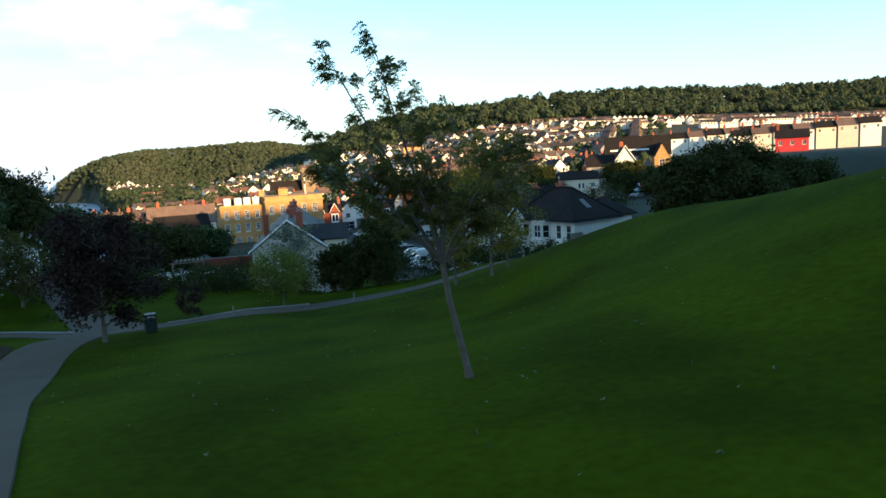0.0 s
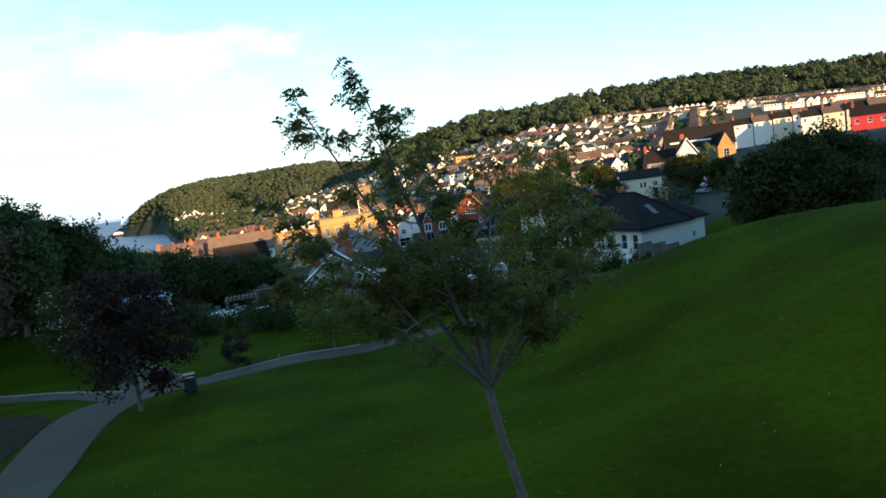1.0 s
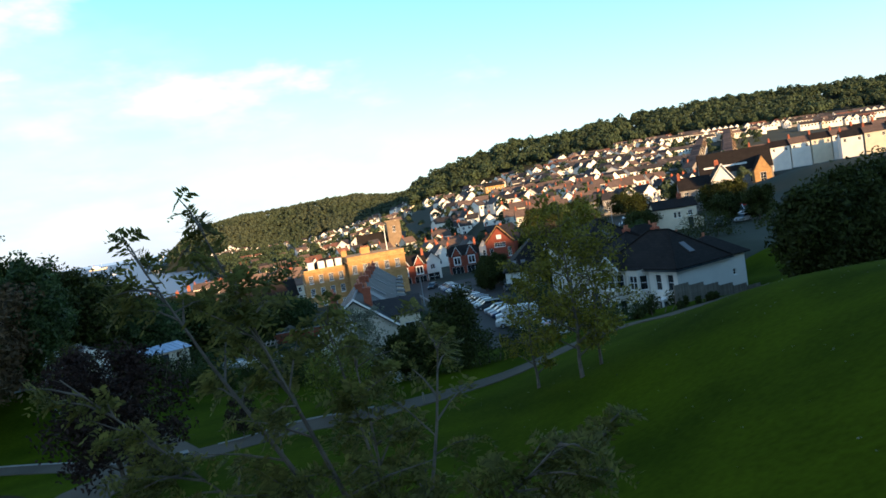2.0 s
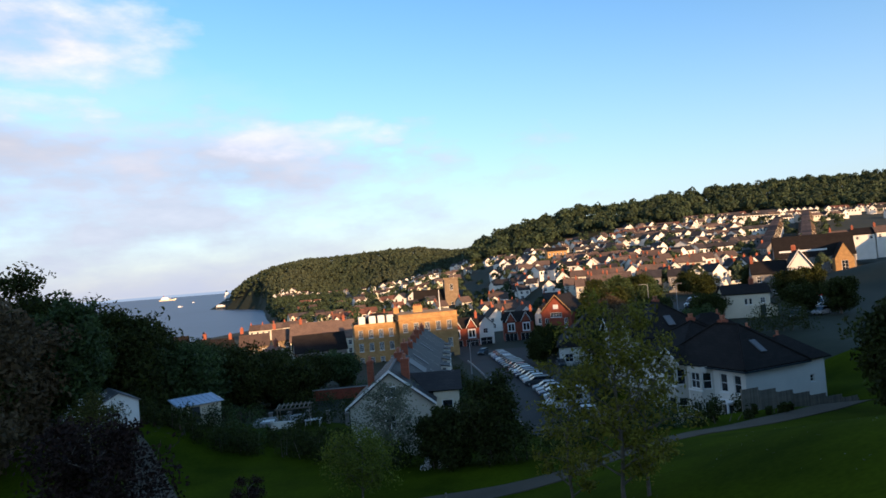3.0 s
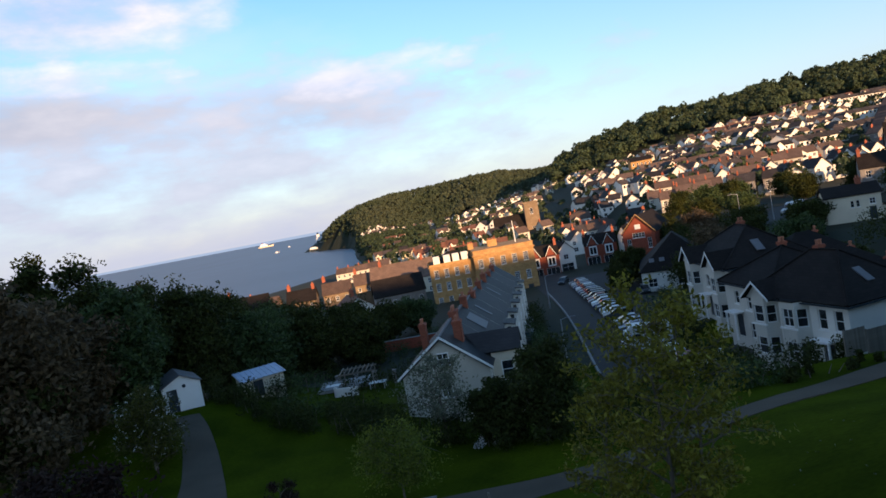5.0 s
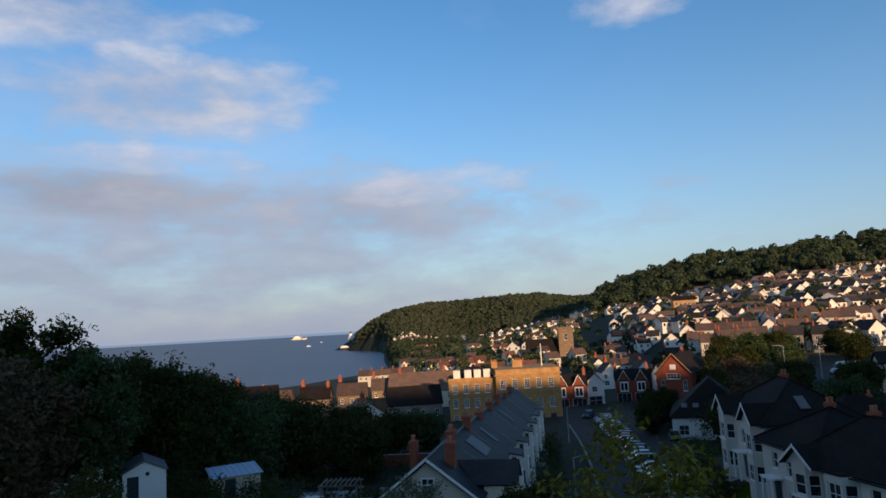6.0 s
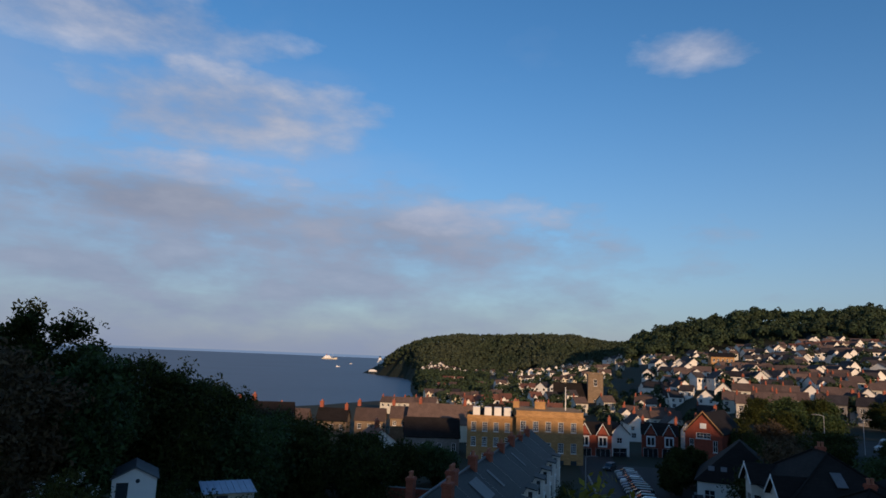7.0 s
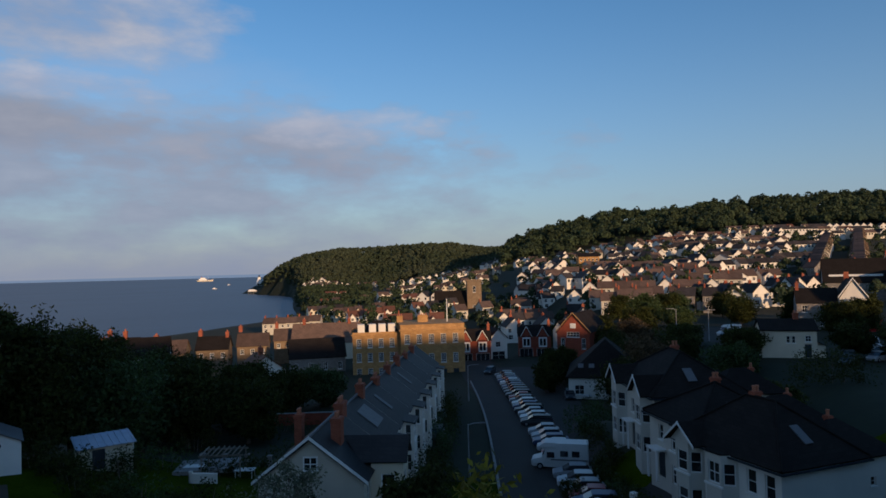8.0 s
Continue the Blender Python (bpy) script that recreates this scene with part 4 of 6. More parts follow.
# ---------------------------------------------------------------- white houses along the upper street
def bay_house(m, label, wide=8.6, deep=8.5, eave=5.4, rise=3.4, bays=((0.5, 3.4, 1.2, True),), rear=3.4, front=((5.6, 3.3, 1.5, 1.5, (1, 1)), (5.2, 0.1, 1.1, 2.1, "door")), porch=4.9, wall=None, side=((1.0, 3.2, 0.8, 1.3, (0, 1)), (2.6, 3.2, 0.8, 1.3, (0, 1)))):
    """Rendered semi: front faces -y of its own axes, hipped roof, two storey bay under a gable, porch arch."""
    base = thing("house", label, "house", m, group="white houses on the street")
    block(base, 0, wide, 0, deep, eave, wall or SHADED_WHITE, {"front": list(front), "right": list(side), "left": [(4.0, 3.2, 0.8, 1.2)]}, bars=(1, 1), frame_mat=TRIM, low=-3)
    roof = Build()
    r0, r1 = hip_roof(roof, 0, wide, 0, deep, eave, rise)
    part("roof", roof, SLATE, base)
    hips = Build()
    for c, r in (((-0.45, -0.45), r0), ((wide + 0.45, -0.45), r1 if r1[0] > r0[0] + 0.5 else r0), ((-0.45, deep + 0.45), r0 if r1[0] > r0[0] + 0.5 else r1), ((wide + 0.45, deep + 0.45), r1)):
        hips.tube([(c[0], c[1], eave + 0.06), (r[0], r[1], r[2] + 0.06)], [0.09, 0.09], 5)
    hips.tube([(r0[0], r0[1], r0[2] + 0.06), (r1[0] + 0.01, r1[1] + 0.01, r1[2] + 0.06)], [0.1, 0.1], 5)
    part("hip_tiles", hips, SLATE, base)
    part("gutter", Build().box(-0.5, -0.56, eave - 0.22, wide + 0.5, -0.44, eave - 0.1).box(wide + 0.44, -0.5, eave - 0.22, wide + 0.56, deep + 0.5, eave - 0.1), DARKTRIM, base)
    for bx, bw, bd, gable in bays:
        bay = Build()
        cut = bw * 0.24
        pts = [(bx, 0), (bx + cut, -bd), (bx + bw - cut, -bd), (bx + bw, 0)]
        for (xa, ya), (xb, yb) in zip(pts, pts[1:]):
            u = Vector((xb - xa, yb - ya, 0))
            length = u.length
            u.normalize()
            n = Vector((u.y, -u.x, 0))
            k = 0.16
            hs = [(k, 0.7, length - 2 * k, 1.5), (k, 3.4, length - 2 * k, 1.5)]
            holed(bay, (xa, ya, -1.5), u, n, length, 1.5, [])
            holed(bay, (xa, ya, 0), u, n, length, eave, hs)
            for h in hs:
                window(base, Vector((xa, ya, h[1])) + u * h[0], u, n, h[2], h[3], bars=(1 if length > 1.4 else 0, 1), sill=False)
        part("bay", bay, SHADED_WHITE, base, "white rendered bay window front")
        part("bay_sill", Build().box(bx + cut - 0.15, -bd - 0.1, 3.2, bx + bw - cut + 0.15, -bd + 0.04, 3.34), TRIM, base)
        br = Build()
        if gable:
            e, xm, up = eave - 0.05, bx + bw / 2, 0.56 * bw
            for s in (-1, 1):
                q = [(xm + s * (bw / 2 + 0.3), 1.6, e), (xm + s * (bw / 2 + 0.3), -bd - 0.3, e), (xm, -bd - 0.3, e + up), (xm, 2.2, e + up)]
                br.slab(q if s < 0 else q[::-1], 0.12)
            part("bay_gable", Build().slab([(bx, -bd + 0.1, e), (bx + bw, -bd + 0.1, e), (xm, -bd + 0.1, e + up - 0.15)], 0.1), SHADED_WHITE, base)
            bb = Build()
            for s in (-1, 1):
                a, c = Vector((xm + s * (bw / 2 + 0.35), -bd - 0.34, e - 0.12)), Vector((xm, -bd - 0.34, e + up - 0.1))
                bb.slab([a, c, c + Vector((0, 0, 0.2)), a + Vector((0, 0, 0.2))], 0.05)
            part("bargeboard", bb, TRIM, base)
        else:
            br.slab([(bx, 0.1, eave + 0.04), (bx + cut, -bd - 0.1, eave + 0.04), (bx + bw - cut, -bd - 0.1, eave + 0.04), (bx + bw, 0.1, eave + 0.04)], 0.1)
        part("bay_roof", br, SLATE, base)
    q = porch
    part("porch", Build().box(q, -1.0, 2.5, q + 1.8, 0, 2.65).box(q + 0.05, -0.95, 0, q + 0.2, -0.8, 2.5).box(q + 1.6, -0.95, 0, q + 1.75, -0.8, 2.5), TRIM, base)
    chimney(base, wide * 0.42, deep * 0.55, eave + rise * 0.6, eave + rise + 0.35, 0.45, 0.7, 2)
    part("rooflight", Build().slab([(wide * 0.93, deep * 0.42, eave + rise * 0.34), (wide * 0.93, deep * 0.52, eave + rise * 0.34), (wide * 0.80, deep * 0.52, eave + rise * 0.62), (wide * 0.80, deep * 0.42, eave + rise * 0.62)], 0.08), LEAD, base, "grey rooflight")
    if rear:
        block(base, wide - 4.4, wide - 0.004, deep + 0.004, deep + rear, eave, wall or SHADED_WHITE, {"right": [(rear * 0.3, 3.4, 0.5, 0.6, (0, 1))]}, name="rear_wall", low=-3)
        rr = Build()
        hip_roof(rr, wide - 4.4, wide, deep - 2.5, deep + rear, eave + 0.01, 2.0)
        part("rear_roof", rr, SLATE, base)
        chimney(base, wide - 4.0, deep + rear - 0.8, eave - 0.3, eave + 1.7, 0.4, 0.4, 1, CHIM)
    return base


# local -y faces the street: turn so that it points to the west (-x)
bay_house(pose(16.0, 50.6, -10.7, 0, 0, -68), "white rendered house with hipped slate roof and bays", wall=WHITE, wide=9.6, deep=7.0, rise=3.3, eave=5.5, side=(), rear=2.8, bays=((0.3, 2.6, 0.9, True), (3.4, 2.7, 0.9, False)), front=((6.8, 3.3, 0.8, 1.6, (0, 1)), (8.3, 3.3, 0.8, 1.6, (0, 1)), (7.0, 0.1, 1.0, 2.1, "door")), porch=6.6)
bay_house(pose(16.4, 59.2, -10.6, 0, 0, -79), "white rendered semi with arched porch and bay windows", wide=8.2, deep=8.0, rise=2.9, bays=((4.6, 2.6, 0.9, False),), front=((1.6, 3.3, 0.8, 1.3, (0, 1)), (1.4, 0.1, 1.2, 2.2, "door")), porch=1.1)
bay_house(pose(16.3, 71.4, -10.2, 0, 0, -86), "white rendered house with twin street gables", wide=11.4, rise=3.4, eave=6.0, bays=((0.6, 3.0, 0.9, True), (7.8, 3.0, 0.9, True)), front=((5.0, 3.3, 0.9, 1.4, (0, 1)), (5.0, 0.1, 1.0, 2.1, "door")), porch=4.65)
# ---------------------------------------------------------------- town houses


def town_house(name, label, wide, deep, eave, rise, wall, roof_mat, axis="x", stack=1, wing=False, far=False):
    """A small two storey house, built once and then copied along the streets."""
    base = thing(name, label, "house", group="town houses")
    front = row_windows(wide, 2, eave - 2.0, 1.1, 1.3, 0.7) + [(0.8, 0.8, 1.5, 1.5)]
    gables = ("left", "right") if axis == "x" else ("front", "back")
    block(base, 0, wide, 0, deep, eave, wall, {} if far else {"front": front, "left": [(deep * 0.35, eave - 2.0, 1.0, 1.2)]}, gables=gables, rise=rise, low=-6, sill=False)
    b = Build()
    gable_roof(b, 0, wide, 0, deep, eave, rise, axis, 0.25)
    part("roof", b, roof_mat, base)
    for x, z, w, h in front[:2] if far else ():
        part("window", Build().box(x, -0.05 - 1.6 * (wing and x < wide * 0.5 - 1.2), z, x + w, 0.02, z + h), GLASS, base)
    if stack and not far:
        if axis == "x":
            chimney(base, 0.4, deep / 2, eave + rise * 0.5, eave + rise + 0.8, 0.45, 0.9, 1)
        else:
            chimney(base, wide / 2, deep * 0.7, eave + rise * 0.5, eave + rise + 0.8, 0.9, 0.45, 1)
    if wing:
        block(base, 0.4, wide * 0.5, -1.6, -0.004, eave - 0.2, wall, {} if far else {"front": [(0.5, eave - 2.1, wide * 0.5 - 1.4, 1.3)]}, gables=("front",), rise=1.5, name="bay", low=-6, sill=False)
        w = Build()
        gable_roof(w, 0.4, wide * 0.5, -1.6, 1.6, eave - 0.2, 1.5, "y", 0.2)
        part("bay_roof", w, roof_mat, base)
    return base


KINDS = [
    lambda far: town_house("terraced_house", "white rendered town house with grey slate roof", 5.2, 7.5, 5.0, 2.3, WHITE, SUNLIT_SLATE, far=far),
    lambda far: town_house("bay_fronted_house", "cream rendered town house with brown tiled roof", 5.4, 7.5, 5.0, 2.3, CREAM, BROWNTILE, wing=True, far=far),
    lambda far: town_house("gabled_house", "white town house with a street gable and slate roof", 5.8, 8, 5.0, 2.8, WHITE, SUNLIT_SLATE, "y", far=far),
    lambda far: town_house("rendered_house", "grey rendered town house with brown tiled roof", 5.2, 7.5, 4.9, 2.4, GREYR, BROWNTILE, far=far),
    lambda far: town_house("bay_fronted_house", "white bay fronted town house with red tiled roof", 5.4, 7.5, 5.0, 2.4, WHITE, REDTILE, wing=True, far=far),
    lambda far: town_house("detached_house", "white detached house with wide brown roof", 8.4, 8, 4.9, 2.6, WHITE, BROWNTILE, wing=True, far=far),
    lambda far: town_house("stone_house", "stone town house with slate roof and chimney", 5.2, 7.5, 5.1, 2.4, GREYSTONE, SUNLIT_SLATE, far=far),
    lambda far: town_house("detached_house", "white gabled house with dark slate roof", 7.0, 8.5, 5.0, 3.0, WHITE, SUNLIT_SLATE, "y", 1, far=far),
]
WIDE = [5.2, 5.4, 5.8, 5.2, 5.4, 10.4, 5.2, 9.4]
built = {}


def put_house(k, x, y, turn):
    """Builds the first house of a sort where it stands, and copies it after that; far ones have plainer windows."""
    m = pose(x, y, gz(x, y) + 0.3, 0, 0, turn)
    sort = (k, y > 300)
    if sort in built:
        return copy_thing(built[sort], m)
    built[sort] = KINDS[k](y > 300)
    built[sort].matrix_basis = m
    return built[sort]


def street(x0, y0, x1, y1, rng, mix, gap=0.1, turn=None):
    """A row of houses from one point to the other, fronts towards the park."""
    length = math.hypot(x1 - x0, y1 - y0)
    face = math.degrees(math.atan2(y1 - y0, x1 - x0))
    if turn is not None:
        face = turn
    at, k = 0.0, rng.choice(mix)
    while at < length:
        if rng.random() < 0.35:
            k = rng.choice(mix)
        t = at / length
        put_house(int(k), x0 + (x1 - x0) * t, y0 + (y1 - y0) * t, face + rng.normal(0, 1.5))
        at += WIDE[int(k)] + (0.02 if rng.random() > gap else rng.uniform(2, 7))


trng = np.random.default_rng(11)
UPPER = [(275.4, 601.4, 358.7, 585.9), (374.1, 582.8, 459.6, 551.1), (470.9, 576.7, 569.0, 531.1), (328.9, 638.5, 416.6, 622.6), (427.0, 624.0, 517.1, 590.1), (526.6, 579.5, 628.3, 524.4), (260.3, 645.8, 318.5, 642.2), (408.4, 540.1, 477.8, 510.8), (497.5, 504.7, 564.7, 461.6), (366.0, 502.3, 416.0, 484.1), (434.8, 457.8, 492.8, 425.0), (114.4, 439.8, 152.2, 434.9), (95.7, 427.5, 109.9, 426.9), (84.3, 376.7, 106.0, 368.7), (82.9, 337.6, 102.3, 330.6), (96.8, 323.9, 121.6, 327.6), (147.9, 523.8, 186.7, 519.8), (144.8, 445.4, 166.3, 449.2), (198.1, 561.5, 217.2, 554.4), (165.2, 447.3, 194.0, 447.6), (181.7, 417.0, 235.6, 425.7), (139.3, 362.9, 169.1, 367.2), (125.7, 315.2, 149.1, 319.8), (151.6, 339.9, 180.1, 344.2), (276.7, 522.3, 359.0, 535.2), (204.0, 472.3, 232.6, 476.6), (94.4, 402.5, 120.4, 396.2)]
LOWER = [(35.0, 419.1, 54.9, 412.7), (53.2, 347.6, 74.2, 342.9), (57.3, 310.3, 71.6, 303.8), (55.8, 269.2, 71.2, 265.6), (85.7, 297.2, 101.7, 290.3), (91.7, 266.6, 105.5, 261.8), (106.8, 271.8, 122.7, 270.9), (75.9, 210.9, 96.2, 215.8), (34.5, 360.0, 50.0, 354.7), (49.0, 520.1, 66.7, 514.7), (34.2, 316.9, 47.4, 310.6), (23.0, 289.1, 40.5, 284.7), (13.8, 249.1, 27.0, 246.9), (73.1, 247.4, 94.5, 242.2), (113.5, 239.0, 136.7, 243.6)]
for row in UPPER:
    street(*row, trng, [0, 0, 1, 2, 3, 4, 6], 0.1)
for row in LOWER:
    street(*row, trng, [0, 1, 2, 3, 5, 7], 0.25)
for row in ((30, 212, 58, 206), (36, 230, 76, 222), (66, 204, 84, 196), (14, 214, 26, 216), (12, 236, 30, 238), (40, 252, 70, 246), (90, 226, 112, 218)):
    street(*row, trng, [0, 2, 3, 2, 6], 0.3)
# two terraces that climb the slope
street(150.6, 293.4, 273.1, 503.3, trng, [3, 0, 6, 3], 0.05, -62)
street(171.5, 295.1, 332.1, 563.3, trng, [1, 3, 0, 1], 0.05, -62)
SEASIDE = [(-54.6, 203.2, -37.1, 206.8), (-89.0, 377.8, -71.5, 384.4), (-126.4, 599.6, -112.2, 598.0), (-76.5, 489.6, -53.2, 499.1), (-38.2, 410.2, -18.4, 403.4), (-86.9, 799.0, -53.6, 811.4), (-134.1, 848.1, -110.8, 866.6), (-62.3, 841.3, 15.6, 871.6), (-2.5, 278.3, 14.1, 285.2), (-23.3, 315.3, -5.6, 321.4), (-52.1, 298.7, -30.0, 305.2), (-67.3, 343.4, -43.0, 349.0), (-30.3, 249.0, -8.2, 249.2), (-91.4, 297.2, -69.6, 298.1), (-108.4, 477.5, -90.8, 484.2), (-63.9, 559.0, -35.1, 565.4), (-20.1, 479.5, 13.3, 485.5), (-30.2, 639.5, 3.3, 649.7), (7.1, 559.6, 29.4, 565.4)]
for row in SEASIDE:
    street(*row, trng, [0, 1, 4, 5, 7, 3], 0.35)
VILLAGE = [(-231.1, 947.5, -202.6, 942.5), (-224.6, 931.7, -191.8, 926.8), (-211.6, 916.1, -178.8, 911.1), (-222.1, 964.0, -204.6, 958.6), (-193.9, 940.8, -172.1, 935.4), (-161.3, 902.5, -134.9, 898.2), (23.6, 689.6, 43.6, 699.4), (32.7, 739.5, 52.9, 751.3), (28.6, 799.5, 60.1, 811.3), (37.7, 849.5, 69.3, 859.2), (41.8, 769.4, 71.0, 781.1)]
for row in VILLAGE:
    street(*row, trng, [0, 2, 5, 7], 0.4)
for _ in range(150):
    y = trng.uniform(275, 600)
    x = y * trng.uniform(0.07, 0.49)
    if gz(x, y) > -30:
        put_house(int(trng.choice([0, 2, 3, 5, 7, 2])), x, y, trng.normal(12, 14))
# ---------------------------------------------------------------- trees and woods
rowan(-7.85, -11.1)
tree("young_tree", "slender young tree with olive leaves beside the footpath", 0.5, 12.7, 9.8, 2.1, LEAF_YOUNG, 22, trunk=0.10, clear=0.2, limbs=20, twigs=7, per=19, leaf=0.10, loose=0.5)
tree("young_tree", "slender young tree with yellowish leaves by the footpath", 1.7, 13.3, 8.6, 1.9, LEAF_YOUNG, 32, trunk=0.08, clear=0.22, limbs=16, twigs=7, per=16, leaf=0.085, loose=0.4)
tree("young_tree", "young tree with drooping olive leaves by the footpath", -1.1, 15.0, 7.8, 1.7, LEAF_YOUNG, 33, trunk=0.08, clear=0.2, limbs=15, twigs=6, per=16, leaf=0.085, loose=0.42)
tree("purple_tree", "small tree with dark purple leaves beside the path", -20.5, 13.3, 7.4, 2.5, LEAF_PURPLE, 23, trunk=0.13, clear=0.24, limbs=18, twigs=8, per=42, leaf=0.11, loose=0.5)
tree("sapling", "small round purple sapling by the path edge", -17.8, 24.9, 2.7, 1.0, LEAF_PURPLE, 24, trunk=0.05, clear=0.25, limbs=10, twigs=6, per=30, leaf=0.06, loose=0.5)
tree("young_tree", "bushy young tree with bright green leaves by the path", -11.4, 26.2, 4.3, 2.1, LEAF_BRIGHT, 25, trunk=0.07, clear=0.3, limbs=14, twigs=6, per=40, leaf=0.085, loose=0.55)
tree("whitebeam_tree", "small tree with pale silvery leaves before the gable", -10.3, 37.2, 6.6, 2.4, LEAF_PALE, 26, trunk=0.13, clear=0.3, limbs=15, twigs=6, per=26, leaf=0.10, loose=0.55)
tree("holly_tree", "dark dense evergreen tree behind the hedge", -3.1, 34.4, 6.4, 2.3, LEAF_DARK, 27, trunk=0.16, clear=0.12, limbs=22, twigs=8, per=46, leaf=0.13, loose=0.6)
tree("holly_tree", "dark dense evergreen tree behind the hedge", -6.4, 35.8, 4.4, 1.9, LEAF_DARK, 28, trunk=0.15, clear=0.12, limbs=20, twigs=8, per=46, leaf=0.13, loose=0.6)
MASS = [(-40.6, 36.4, 17.2, 3.6, 0), (-42, 42, 14.0, 3.8, 0), (-40.5, 48, 13.3, 3.4, 1), (-45, 54, 14.5, 4.6, 2), (-41.5, 62, 14.1, 4.4, 2), (-38, 70, 11.0, 4.2, 1), (-50, 60, 16.7, 5, 2), (-44, 72, 15.6, 4.6, 2), (-49, 50, 18.7, 4.4, 2), (-40, 80, 12.2, 4.4, 1), (-47, 84, 15.7, 5, 2), (-52, 74, 19.0, 5.4, 2), (-43, 36, 12.3, 4.0, 2), (-35, 82, 11.5, 3.8, 2), (-40.5, 92, 11.8, 4.4, 2), (-33, 94, 9.1, 4.0, 2), (-46, 100, 12.1, 4.8, 2), (-53, 92, 18.2, 4.8, 2), (-24, 110, 6.0, 3.4, 1), (-36, 106, 8.0, 4.2, 2), (-28, 84, 7.7, 3.4, 2), (-29, 104, 6.0, 3.8, 2)]
for i, (x, y, h, w, k) in enumerate(MASS):
    words = ("tall tree with rusty brown autumn leaves", "broad leafy green tree in the garden edge", "dense dark green tree among others")[k]
    tree("broadleaf_tree", words, x, y, h, w, (LEAF_RUST, LEAF, LEAF_DARK)[k], 40 + i, trunk=0.28, clear=0.14, limbs=24, twigs=8, per=52, leaf=0.24, loose=0.62)
RIGHT = [(23.6, 27.3, 8.2, 2.7), (27.7, 28.6, 9.2, 3.4), (31.8, 30.0, 8.9, 3.4), (37.6, 32.5, 7.7, 3.4), (27.5, 24.7, 6.0, 2.8), (43.8, 35.6, 7.0, 3.4)]
for i, (x, y, h, w) in enumerate(RIGHT):
    tree("evergreen_tree", "dark dense evergreen tree at the park edge", x, y, h, w, LEAF_DARK, 70 + i, trunk=0.2, clear=0.06, limbs=26, twigs=8, per=56, leaf=0.18, loose=0.62)
STREET = [(30.5, 108.2, 10.3, 4.4, 0), (36.6, 113.5, 7.2, 4.2, 2), (24.4, 101.0, 8.1, 3.6, 2), (33.4, 98.6, 5.8, 3.4, 1), (62.2, 106.5, 5.5, 2.6, 2), (88.6, 155.7, 7.1, 2.8, 2), (80.0, 160.0, 7.8, 3.2, 2), (65.9, 100.7, 7.0, 2.8, 2), (45.5, 108.4, 4.5, 3, 2), (40.4, 100.2, 4.5, 3.2, 1), (74.5, 132.1, 7.3, 3, 2), (84.4, 140.9, 7.5, 3, 2), (34.2, 88.3, 5.8, 3, 2), (28.3, 84.0, 7.5, 3, 2), (26.2, 72.9, 6.5, 2.8, 1), (42.7, 128.2, 4.5, 3.4, 2), (51.1, 157.8, 4.5, 3.4, 1), (67.2, 160.8, 7.0, 3.4, 2), (31.0, 68.8, 5.8, 2.8, 2), (36.0, 77.9, 4.5, 2.8, 2), (98.5, 162.6, 7.2, 3, 2), (16.6, 126, 7.2, 2.4, 2), (19.6, 131, 7.6, 2.6, 2), (14.6, 119, 5.6, 2.0, 2), (36, 140, 9.5, 4.0, 0), (31, 134, 9.0, 3.8, 2), (40, 150, 9.0, 3.8, 2), (33, 152, 8.5, 3.6, 2), (46, 166, 8, 3.6, 1), (36, 170, 8, 3.6, 2), (28, 196, 7.5, 3.2, 2), (44, 186, 8, 3.6, 2), (56, 180, 7.5, 3.4, 2), (62, 192, 7, 3.2, 1), (72, 184, 7, 3.2, 2), (33, 122, 8.0, 3.4, 2)]
for i, (x, y, h, w, k) in enumerate(STREET):
    tree("broadleaf_tree", ("tree with rusty brown autumn leaves by the street", "green leafy street tree", "dark green leafy street tree")[k], x, y, h, w, (LEAF_RUST, LEAF, LEAF_DARK)[k], 90 + i, trunk=0.22, clear=0.15, limbs=20, twigs=7, per=46, leaf=0.22, loose=0.6)

# hedges and shrubs
for i, (x, y, h, w, d) in enumerate(((14.6, 41.6, 3.4, 3.4, 3.0), (16.6, 39.4, 2.2, 3.0, 2.2), (12.6, 45.4, 3.2, 2.6, 3.2), (12.8, 53.0, 2.8, 2.4, 4.0), (13.4, 63.5, 2.6, 2.2, 4.5))):
    shrub("shrub", "dark overgrown shrubs before the white houses", x, y, h, w, d, LEAF_DARK, 190 + i, 1400, 0.12)
HEDGE = [(-32.6, 50.5, 2.0), (-29.4, 48.2, 2.2), (-26.2, 46.0, 2.4), (-23, 44.0, 2.2), (-19.8, 41.6, 2.4), (-16.8, 39.2, 2.2), (-13.6, 37.2, 2.4), (-10.4, 36.0, 2.0), (-7.2, 35.4, 2.2), (-4.0, 32.2, 2.4), (-0.8, 31.400000000000002, 2.6), (2.4, 32.0, 2.4)]
for i, (x, y, h) in enumerate(HEDGE):
    shrub("hedge", "dense dark green garden hedge behind the lawn", x, y + 1.0, h, 4.4, 2.6, LEAF_DARK, 110 + i, 1500, 0.12, -40 if i < 8 else 10, "hedge")
